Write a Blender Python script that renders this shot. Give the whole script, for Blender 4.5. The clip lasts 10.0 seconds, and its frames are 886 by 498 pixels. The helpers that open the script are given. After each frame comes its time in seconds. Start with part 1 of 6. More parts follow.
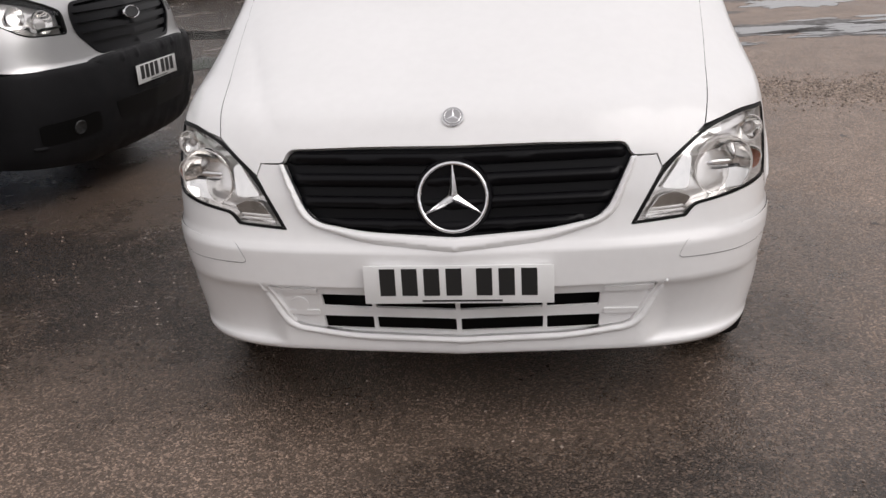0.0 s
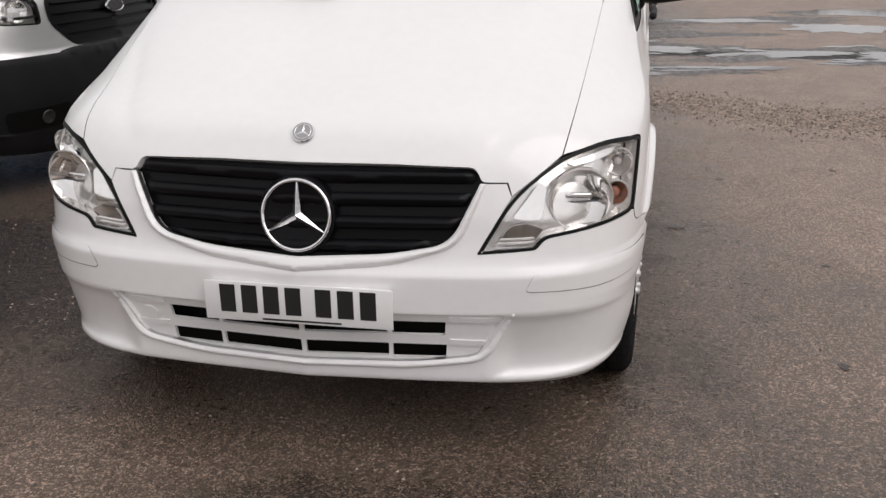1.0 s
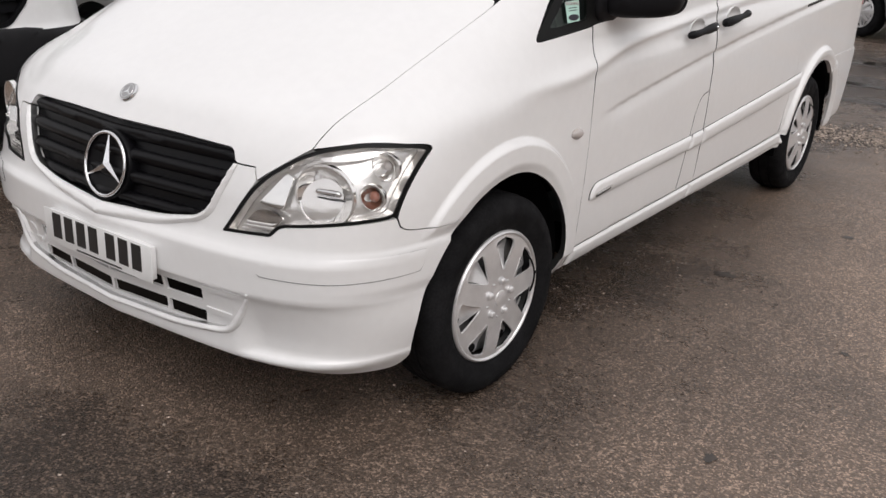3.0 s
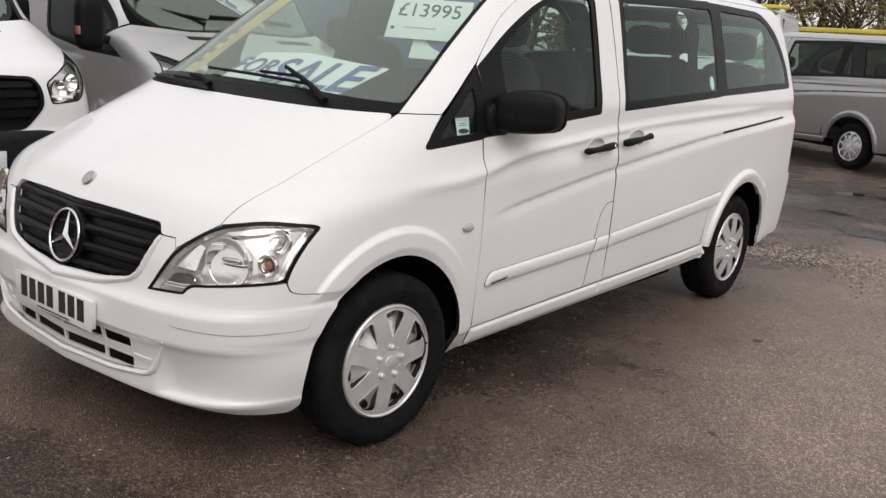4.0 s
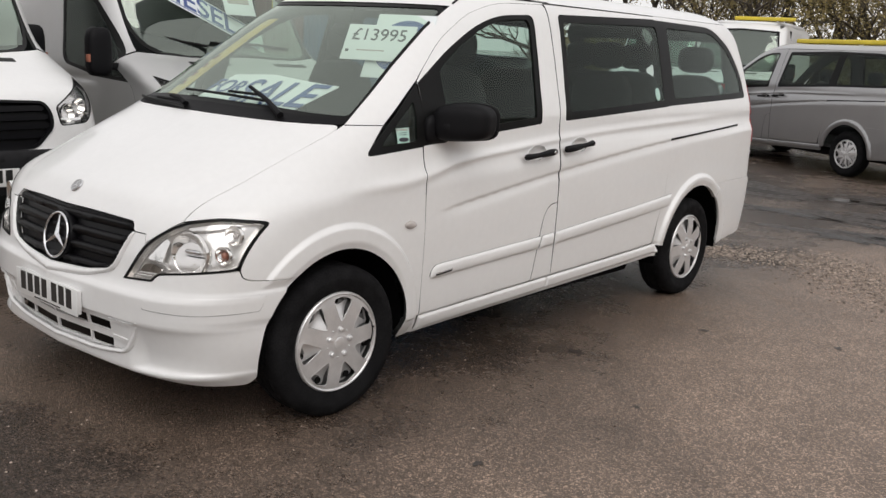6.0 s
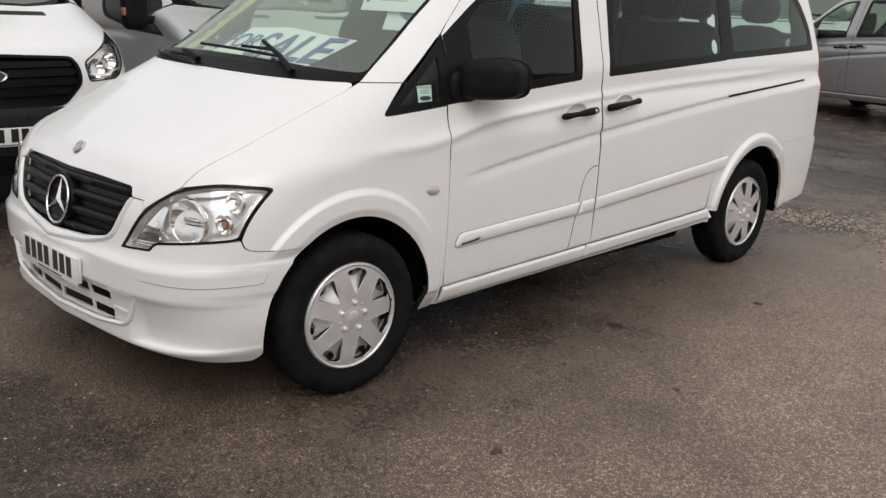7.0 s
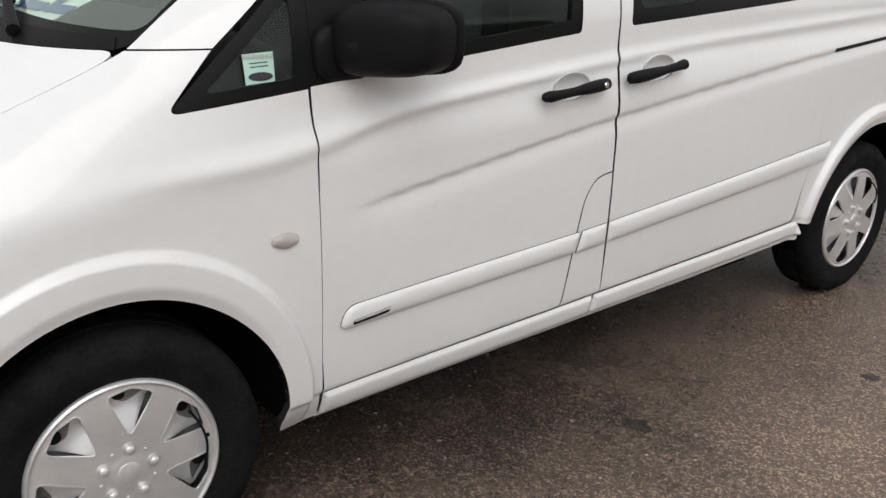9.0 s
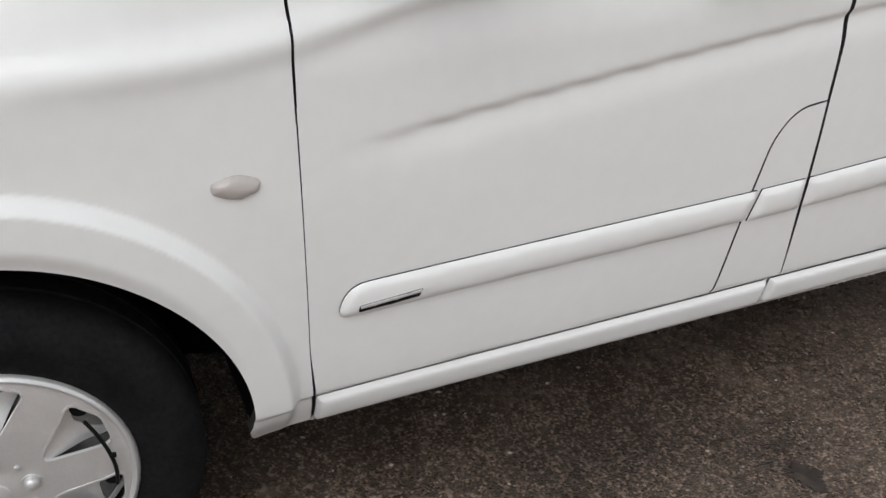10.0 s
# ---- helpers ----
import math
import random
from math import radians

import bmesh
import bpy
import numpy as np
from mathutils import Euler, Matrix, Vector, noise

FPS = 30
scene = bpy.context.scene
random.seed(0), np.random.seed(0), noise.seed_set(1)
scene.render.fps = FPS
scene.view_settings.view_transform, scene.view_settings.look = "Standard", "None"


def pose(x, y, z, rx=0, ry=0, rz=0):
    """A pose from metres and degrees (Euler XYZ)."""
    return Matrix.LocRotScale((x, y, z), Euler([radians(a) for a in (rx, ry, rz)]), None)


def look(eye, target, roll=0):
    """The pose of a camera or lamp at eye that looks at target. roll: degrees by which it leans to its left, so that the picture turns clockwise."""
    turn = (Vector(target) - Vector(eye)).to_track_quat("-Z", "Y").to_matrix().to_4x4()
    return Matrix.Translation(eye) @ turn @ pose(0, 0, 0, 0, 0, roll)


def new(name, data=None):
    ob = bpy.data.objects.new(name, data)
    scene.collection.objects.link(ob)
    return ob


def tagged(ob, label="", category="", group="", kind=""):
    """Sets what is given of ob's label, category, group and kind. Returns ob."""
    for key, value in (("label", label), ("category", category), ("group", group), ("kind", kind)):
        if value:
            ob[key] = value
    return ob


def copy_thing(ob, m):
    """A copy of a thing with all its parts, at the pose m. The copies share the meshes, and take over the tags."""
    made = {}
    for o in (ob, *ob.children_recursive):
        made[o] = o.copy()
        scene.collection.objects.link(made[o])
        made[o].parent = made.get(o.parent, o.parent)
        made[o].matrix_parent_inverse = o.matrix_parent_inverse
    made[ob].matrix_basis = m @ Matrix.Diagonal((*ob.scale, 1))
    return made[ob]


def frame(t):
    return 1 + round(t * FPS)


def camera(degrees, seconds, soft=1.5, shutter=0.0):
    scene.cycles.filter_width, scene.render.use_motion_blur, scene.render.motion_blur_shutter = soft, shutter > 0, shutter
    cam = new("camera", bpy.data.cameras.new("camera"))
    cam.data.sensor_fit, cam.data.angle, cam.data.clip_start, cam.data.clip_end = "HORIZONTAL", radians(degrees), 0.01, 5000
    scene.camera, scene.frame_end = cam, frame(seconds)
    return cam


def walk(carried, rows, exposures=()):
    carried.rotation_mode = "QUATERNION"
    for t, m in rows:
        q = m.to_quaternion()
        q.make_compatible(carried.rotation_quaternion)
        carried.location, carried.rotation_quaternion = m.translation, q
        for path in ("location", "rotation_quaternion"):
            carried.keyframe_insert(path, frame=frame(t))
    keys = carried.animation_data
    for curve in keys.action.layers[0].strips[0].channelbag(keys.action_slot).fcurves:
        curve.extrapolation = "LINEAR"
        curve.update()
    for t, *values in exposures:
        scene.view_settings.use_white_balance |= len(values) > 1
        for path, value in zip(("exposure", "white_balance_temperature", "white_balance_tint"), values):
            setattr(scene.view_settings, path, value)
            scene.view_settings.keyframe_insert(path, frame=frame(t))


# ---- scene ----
cam = camera(51.2, 10.0)
from mathutils.geometry import delaunay_2d_cdt

PATH = [
    (0, (0.258, -2.327, 1.424), (0.028, -0.461, 0.742), -3.2),
    (0.5, (0.541, -2.273, 1.423), (0.212, -0.437, 0.7), -2.8),
    (1, (0.817, -2.151, 1.427), (0.459, -0.301, 0.757), -0.7),
    (1.5, (1.135, -1.977, 1.453), (0.656, -0.138, 0.831), -0.8),
    (2, (1.577, -1.862, 1.466), (0.921, -0.087, 0.819), -0.7),
    (2.2, (1.725, -1.79, 1.47), (0.993, -0.058, 0.787), -0.6),
    (3.3, (2.52, -1.449, 1.469), (1.359, 0.028, 0.783), 4.0),
    (3.5, (2.655, -1.468, 1.48), (1.472, 0.015, 0.845), 4.4),
    (4, (3.042, -1.627, 1.514), (1.837, -0.099, 1.053), 4.4),
    (4.5, (3.404, -1.686, 1.519), (2.149, -0.18, 1.124), 4.5),
    (5, (3.636, -1.75, 1.538), (2.354, -0.262, 1.158), 3.5),
    (5.2, (3.645, -1.773, 1.557), (2.366, -0.284, 1.172), 3.0),
    (6.5, (3.645, -1.715, 1.54), (2.37, -0.247, 1.07), 3.4),
    (7, (3.574, -1.415, 1.547), (2.224, -0.039, 1.017), 2.7),
    (7.5, (3.404, -1.056, 1.503), (2.055, 0.306, 0.934), 2.9),
    (8, (3.184, -0.67, 1.515), (1.841, 0.703, 0.96), 2.1),
    (8.5, (2.983, -0.227, 1.503), (1.58, 1.074, 0.922), 1.8),
    (9, (2.693, 0.203, 1.481), (1.253, 1.416, 0.806), 1.7),
    (9.5, (2.425, 0.626, 1.442), (0.883, 1.645, 0.679), 0.6),
    (10, (2.136, 0.98, 1.37), (0.57, 1.729, 0.376), 2.4),
]
walk(cam, [(t, look(eye, target, roll)) for t, eye, target, roll in PATH], ((0, -0.2, 6500, 14), (1, -0.20, 6500, 13.5), (2, -0.29, 6500, 13), (3.5, -0.1, 6430, 12), (4.5, -0.24, 6500, 11), (8, -0.24, 6480, 10.5), (8.5, -0.27, 6420, 10.5), (9, -0.16, 6350, 9.5), (9.5, -0.05, 6280, 9.5), (10, -0.15, 6220, 8)))

# ---- sky, sun and materials ----
world = bpy.data.worlds.new("overcast_sky")
scene.world = world
world.use_nodes = True
wt = world.node_tree
wt.nodes.clear()
sky = wt.nodes.new("ShaderNodeTexSky")
sky.sky_type, sky.sun_disc = "NISHITA", False
sky.sun_elevation, sky.sun_rotation = radians(46), radians(123)
sky.air_density, sky.dust_density, sky.ozone_density = 1.0, 1.0, 1.0
hue = wt.nodes.new("ShaderNodeHueSaturation")
hue.inputs["Saturation"].default_value = 0.25
veil = wt.nodes.new("ShaderNodeMix")
veil.data_type = "RGBA"
veil.inputs["Factor"].default_value = 0.8
veil.inputs["B"].default_value = (6.6, 6.5, 6.45, 1)
back = wt.nodes.new("ShaderNodeBackground")
back.inputs["Strength"].default_value = 0.164
wout = wt.nodes.new("ShaderNodeOutputWorld")
wt.links.new(sky.outputs[0], hue.inputs["Color"])
wt.links.new(hue.outputs[0], veil.inputs["A"])
wt.links.new(veil.outputs["Result"], back.inputs["Color"])
wt.links.new(back.outputs[0], wout.inputs["Surface"])

sun_data = bpy.data.lights.new("sun", "SUN")
sun_data.energy, sun_data.angle, sun_data.color = 1.5, radians(50), (1.0, 0.97, 0.93)
sun = new("sun", sun_data)
sun.matrix_world = look((0, 0, 8), (-6.5, 4.2, 0))


def material(name, color, rough=0.5, metal=0.0, coat=0.0, grain=0.0, grain_scale=60.0, stain=0.0, stain_scale=3.0, bump=0.0, bump_scale=200.0, spec=0.5, tone=None):
    """A surface with fine grain and broad stains in its colour and gloss, and a fine relief."""
    m = bpy.data.materials.new(name)
    m.use_nodes = True
    n, k = m.node_tree.nodes, m.node_tree.links
    b = n["Principled BSDF"]
    b.inputs["Base Color"].default_value = (*color, 1)
    b.inputs["Roughness"].default_value = rough
    b.inputs["Metallic"].default_value = metal
    b.inputs["Coat Weight"].default_value = coat
    b.inputs["Coat Roughness"].default_value = 0.05
    b.inputs["Specular IOR Level"].default_value = spec
    place = n.new("ShaderNodeTexCoord").outputs["Object"]

    def tex(scale, detail):
        t = n.new("ShaderNodeTexNoise")
        t.inputs["Scale"].default_value, t.inputs["Detail"].default_value = scale, detail
        k.new(place, t.inputs["Vector"])
        return t.outputs["Fac"]

    def mixed(fac, a, b_):
        r = n.new("ShaderNodeMapRange")
        r.inputs["From Min"].default_value, r.inputs["From Max"].default_value = 0.35, 0.65
        r.inputs["To Min"].default_value, r.inputs["To Max"].default_value = a, b_
        k.new(fac, r.inputs["Value"])
        return r.outputs[0]

    if grain or stain:
        g = mixed(tex(grain_scale, 4), 1 - grain, 1 + grain)
        s = mixed(tex(stain_scale, 5), 1 - stain, 1 + stain)
        mul = n.new("ShaderNodeMath")
        mul.operation = "MULTIPLY"
        k.new(g, mul.inputs[0]), k.new(s, mul.inputs[1])
        mix = n.new("ShaderNodeVectorMath")
        mix.operation = "SCALE"
        mix.inputs[0].default_value = color
        k.new(mul.outputs[0], mix.inputs["Scale"])
        k.new(mix.outputs[0], b.inputs["Base Color"])
        rr = mixed(tex(stain_scale * 2.3, 4), rough * (1 - stain), min(1, rough * (1 + stain)))
        k.new(rr, b.inputs["Roughness"])
    if bump:
        bp = n.new("ShaderNodeBump")
        bp.inputs["Strength"].default_value, bp.inputs["Distance"].default_value = 1.0, bump
        k.new(tex(bump_scale, 3), bp.inputs["Height"])
        k.new(bp.outputs[0], b.inputs["Normal"])
    return m


def glass(name, tint, rough=0.0, base=0.08, sheen=(1, 1, 1)):
    """Thin tinted pane: clear to look through, glossy at a slant."""
    m = bpy.data.materials.new(name)
    m.use_nodes = True
    n, k = m.node_tree.nodes, m.node_tree.links
    n.clear()
    out, mix, slant = n.new("ShaderNodeOutputMaterial"), n.new("ShaderNodeMixShader"), n.new("ShaderNodeLayerWeight")
    clear, shine = n.new("ShaderNodeBsdfTransparent"), n.new("ShaderNodeBsdfGlossy")
    clear.inputs["Color"].default_value = (*tint, 1)
    shine.inputs["Roughness"].default_value = rough
    shine.inputs["Color"].default_value = (*sheen, 1)
    slant.inputs["Blend"].default_value = 0.5
    power, scale = n.new("ShaderNodeMath"), n.new("ShaderNodeMapRange")
    power.operation = "POWER"
    power.inputs[1].default_value = 5.0
    scale.inputs["To Min"].default_value = base
    k.new(slant.outputs["Facing"], power.inputs[0]), k.new(power.outputs[0], scale.inputs["Value"])
    k.new(scale.outputs[0], mix.inputs[0]), k.new(clear.outputs[0], mix.inputs[1]), k.new(shine.outputs[0], mix.inputs[2])
    k.new(mix.outputs[0], out.inputs["Surface"])
    return m


WHITE = material("white_paint", (0.78, 0.775, 0.77), 0.32, coat=0.6, grain=0.01, grain_scale=30, stain=0.015, stain_scale=2.0)
SILVER = material("silver_paint", (0.37, 0.365, 0.368), 0.30, metal=0.75, coat=0.6, grain=0.03, grain_scale=400, stain=0.02)
PALESILVER = material("pale_silver_paint", (0.58, 0.575, 0.57), 0.38, metal=0.85, coat=0.6, grain=0.03, grain_scale=400, stain=0.02)
DARKEDGE = material("panel_edge", (0.02, 0.02, 0.02), 0.8)
LINING = material("grey_lining", (0.026, 0.026, 0.027), 0.85, grain=0.15, grain_scale=80)
BLACK = material("black_plastic", (0.0062, 0.006, 0.007), 0.55, grain=0.1, grain_scale=300, bump=0.00015, bump_scale=900, spec=0.14)
LINER = material("matt_black_liner", (0.0035, 0.0034, 0.0038), 0.95, grain=0.2, grain_scale=60, spec=0.05)
GRILLE = material("gloss_black_plastic", (0.0035, 0.0033, 0.0042), 0.34, grain=0.1, grain_scale=200, spec=0.15)
GREYPLASTIC = material("weathered_grey_plastic", (0.012, 0.0118, 0.013), 0.6, grain=0.15, grain_scale=250, stain=0.2, bump=0.0005, bump_scale=700, spec=0.2)
RUBBER = material("tyre_rubber", (0.0105, 0.0103, 0.011), 0.85, grain=0.2, grain_scale=120, stain=0.25, stain_scale=9, bump=0.0008, bump_scale=300, spec=0.07)
SEAL = material("rubber_seal", (0.006, 0.006, 0.006), 0.4, spec=0.14)
LAMPBACK = material("bright_lamp_housing", (0.82, 0.80, 0.78), 0.16, metal=0.7, grain=0.05, grain_scale=40, bump=0.0018, bump_scale=16)
CHROME = material("chrome", (0.80, 0.80, 0.81), 0.12, metal=1.0)
REFLECTOR = material("lamp_reflector", (0.88, 0.87, 0.85), 0.07, metal=1.0, grain=0.03, grain_scale=60)
HUBCAP = material("silver_hubcap", (0.70, 0.69, 0.69), 0.30, metal=0.55, grain=0.02, grain_scale=200, stain=0.08, stain_scale=14)
STEEL = material("dark_steel", (0.05, 0.05, 0.05), 0.55, metal=0.6, grain=0.2, stain=0.2, stain_scale=12)
RIMSTEEL = material("silver_wheel_steel", (0.20, 0.20, 0.20), 0.45, metal=0.5, grain=0.1, stain=0.15, stain_scale=12)
AMBER = material("amber_bulb", (0.34, 0.13, 0.085), 0.2)
RED = material("red_lens", (0.36, 0.02, 0.025), 0.15)
PLATE = material("plate_white", (0.76, 0.76, 0.75), 0.3, stain=0.03, stain_scale=8)
PLATEBAR = material("plate_black", (0.015, 0.015, 0.015), 0.4)
FABRIC = material("seat_fabric", (0.014, 0.015, 0.017), 0.95, grain=0.25, grain_scale=150)
PAPER = material("card_white", (0.74, 0.78, 0.79), 0.5, stain=0.02)
INK = material("blue_ink", (0.045, 0.085, 0.25), 0.5)
INKDARK = material("black_ink", (0.03, 0.03, 0.04), 0.5)
TEAL = material("mint_sticker", (0.45, 0.66, 0.58), 0.45)
YELLOW = material("yellow_paint", (0.72, 0.56, 0.05), 0.5, stain=0.1)
OCHRE = material("ochre_yellow", (0.40, 0.29, 0.04), 0.6, stain=0.15, stain_scale=9)
CLEAR = glass("clear_glass", (0.66, 0.76, 0.70), 0.0, 0.035, (0.92, 1.0, 0.94))
SCREEN = glass("windscreen_glass", (0.82, 0.92, 0.84), 0.0, 0.20, (0.90, 1.0, 0.90))
TINTED = glass("tinted_glass", (0.62, 0.73, 0.68), 0.0, 0.026, (0.92, 1.0, 0.94))
LENS = glass("lamp_lens", (0.97, 0.97, 0.97), 0.02, 0.04)

# ---- body shells: every vehicle's skin is one smooth surface over (s, z) ----
def spline(*knots):
    """A smooth curve through (a, b) knots that never overshoots."""
    xs, ys = np.array([k[0] for k in knots], float), np.array([k[1] for k in knots], float)
    h, d = np.diff(xs), np.diff(ys) / np.diff(xs)
    m = np.zeros_like(ys)
    m[0], m[-1] = d[0], d[-1]
    same = d[:-1] * d[1:] > 0
    w1, w2 = 2 * h[1:] + h[:-1], h[1:] + 2 * h[:-1]
    safe = np.where(same, d[:-1], 1), np.where(same, d[1:], 1)
    m[1:-1] = np.where(same, (w1 + w2) / (w1 / safe[0] + w2 / safe[1]), 0)

    def curve(v):
        v = np.clip(np.asarray(v, float), xs[0], xs[-1])
        i = np.clip(np.searchsorted(xs, v) - 1, 0, len(h) - 1)
        t = (v - xs[i]) / h[i]
        return (ys[i] * (1 + 2 * t) * (1 - t) ** 2 + m[i] * h[i] * t * (1 - t) ** 2
                + ys[i + 1] * t * t * (3 - 2 * t) + m[i + 1] * h[i] * t * t * (t - 1))
    return curve


def step(v, a, b):
    t = np.clip((np.asarray(v, float) - a) / (b - a), 0, 1)
    return t * t * (3 - 2 * t)


class Shell:
    """Plan outlines stacked over z: a rounded nose, long sides, a squarer tail. s runs from the nose's middle round to the tail's."""
    NOSE, TAIL = 1.3, 1.0

    def __init__(self, front, width, corner, power, vee, swell, rear, rear_round=0.25, relief=None, lift=None, face=None):
        self.front, self.width, self.corner, self.power, self.vee = front, width, corner, power, vee
        self.swell, self.rear, self.rear_round, self.relief, self.lift, self.face = swell, rear, rear_round, relief, lift, face

    def at(self, s, z):
        s, z = np.broadcast_arrays(np.asarray(s, float), np.asarray(z, float))
        a, side = np.abs(s), np.where(s < 0, -1.0, 1.0)
        w, yc, yf, p, v = 1.012 * self.width(z), self.corner(z), self.front(z), self.power(z), self.vee(z)
        f = np.minimum(a / self.NOSE, 1) * np.pi / 2
        sn, cs = np.sin(f), np.cos(f)
        cs = np.where(cs < 1e-9, 0, cs)
        r = (sn ** p + cs ** p) ** (-1 / p)
        x = w * sn * r
        y = yc - (yc - yf) * cs * r + v * x * cs
        keep = sn ** 4
        if self.face is not None:
            y = y + self.face(x, z) * (1 - sn ** 6)
        end = self.rear(z) - self.rear_round
        along = np.clip(a - self.NOSE, 0, end - yc)
        y = y + along
        g = np.clip((a - self.NOSE - (end - yc)) / self.TAIL, 0, 1) * np.pi / 2
        sg, cg = np.sin(g), np.maximum(np.cos(g), 0)
        q = (sg ** 5 + cg ** 5) ** (-0.2)
        y = y + self.rear_round * sg * q
        if self.lift is not None:
            wz = 1.012 * self.width(self.lift(y, z))
            x = x + (wz - w) * keep
        x = (x + self.swell(y) * keep) * cg * q
        if self.relief is not None:
            x = x + self.relief(y, z) * keep * cg
        return np.stack([x * side, y, z], -1)

    def normal(self, s, z, e=2e-3):
        a, b = self.at(s + e, z) - self.at(s - e, z), self.at(s, z + e) - self.at(s, z - e)
        n = np.cross(a, b)
        return n / (np.linalg.norm(n, axis=-1, keepdims=True) + 1e-12)

    def table(self):
        """x and y over a net of z and s, for the way back from places to s."""
        if not hasattr(self, "net"):
            self.net_s, self.net_z = np.linspace(0, self.NOSE + 6.2, 800), np.arange(0.14, 2.56, 0.01)
            self.net = self.at(*np.meshgrid(self.net_s, self.net_z))
            self.net_nose = int(np.searchsorted(self.net_s, self.NOSE))
        return self.net

    def back(self, axis, v, z):
        net = self.table()
        u = np.clip((z - 0.14) / 0.01, 0, len(self.net_z) - 1.001)
        i = int(u)
        n = self.net_nose if axis == 0 else 800
        a, b = (float(np.interp(v, net[r, :n, axis], self.net_s[:n])) for r in (i, i + 1))
        return a + (b - a) * (u - i)

    def by_x(self, x, z):
        return math.copysign(self.back(0, abs(x), z), x)

    def by_y(self, y, z, side=1):
        return side * self.back(1, y, z)


# the minibus: nose at y 0, tail at y 5, its middle on x 0
AXLE_F, AXLE_R, HUB_Z, ARCH, ARCH_R = 0.812, 4.00, 0.325, 0.395, 0.425
SHOULDER = spline((0.55, 0.935), (0.95, 0.960), (1.16, 0.968), (1.304, 0.985), (1.553, 1.038), (1.927, 1.076), (2.36, 1.113), (3.0, 1.152), (4.8, 1.21))
GROOVE = spline((1.39, 0.804), (2.33, 0.933), (3.47, 1.051), (4.8, 1.13))


def bus_relief(y, z):
    """Arch flares, the groove along the doors and the tucked sill."""
    out = 0.0
    for ya, edge, lip in ((AXLE_F, 0.505, ARCH), (AXLE_R, 0.502, ARCH_R)):
        r = np.hypot(y - ya, z - HUB_Z)
        on = step(z, 0.2, 0.34)
        if ya == AXLE_F:
            on = on * np.maximum(step(y, 0.50, 0.60), step(z, 0.60, 0.65))
        out = out + on * (0.024 * step(r, edge, edge - 0.026) - 0.011 * step(r, lip + 0.036, lip - 0.006))
    # the groove has a sharp upper wall and a long lower one; over it runs the shoulder
    d = z - GROOVE(y)
    out = out - 0.0075 * np.exp(-(d / np.where(d > 0, 0.011, 0.032)) ** 2) * step(y, 1.37, 1.6) * step(y, 4.9, 4.4)
    wide = 0.030 - 0.013 * step(y, 1.2, 1.7)
    out = out + (0.012 - 0.006 * step(y, 1.6, 2.8)) * np.exp(-((z - SHOULDER(y)) / wide) ** 2) * step(y, 0.7, 1.1) * step(y, 4.4, 3.4)
    low = z - 0.042 * (y - 1.35)
    out = out - 0.012 * step(low, 0.335, 0.315) * step(y, 1.15, 1.3) * step(y, 3.6, 3.45)
    out = out + step(y, 0.75, 0.5) * (0.016 * step(z, 0.600, 0.588) * step(z, 0.46, 0.50) - 0.3 * TUCK(z) + 0.020 * step(z, 0.50, 0.36))
    return out


TUCK = spline((0.20, 0.012), (0.245, 0.003), (0.262, 0.006), (0.280, 0.027), (0.295, 0.031), (0.36, 0.024), (0.444, 0.009), (0.460, 0.001), (0.468, 0.0), (0.48, 0.0))


def bus_front_relief(x, z):
    """The two soft folds of the bonnet, and the bumper's tuck above its turned-out lower lip."""
    a = np.abs(x)
    fold = 0.462 + 0.80 * (z - 0.815)
    out = 0.011 * np.exp(-((a - fold) / 0.035) ** 2) * step(z, 0.84, 0.98) * step(z, 1.19, 1.0)
    return out + TUCK(z) * step(a, 0.50, 0.58)


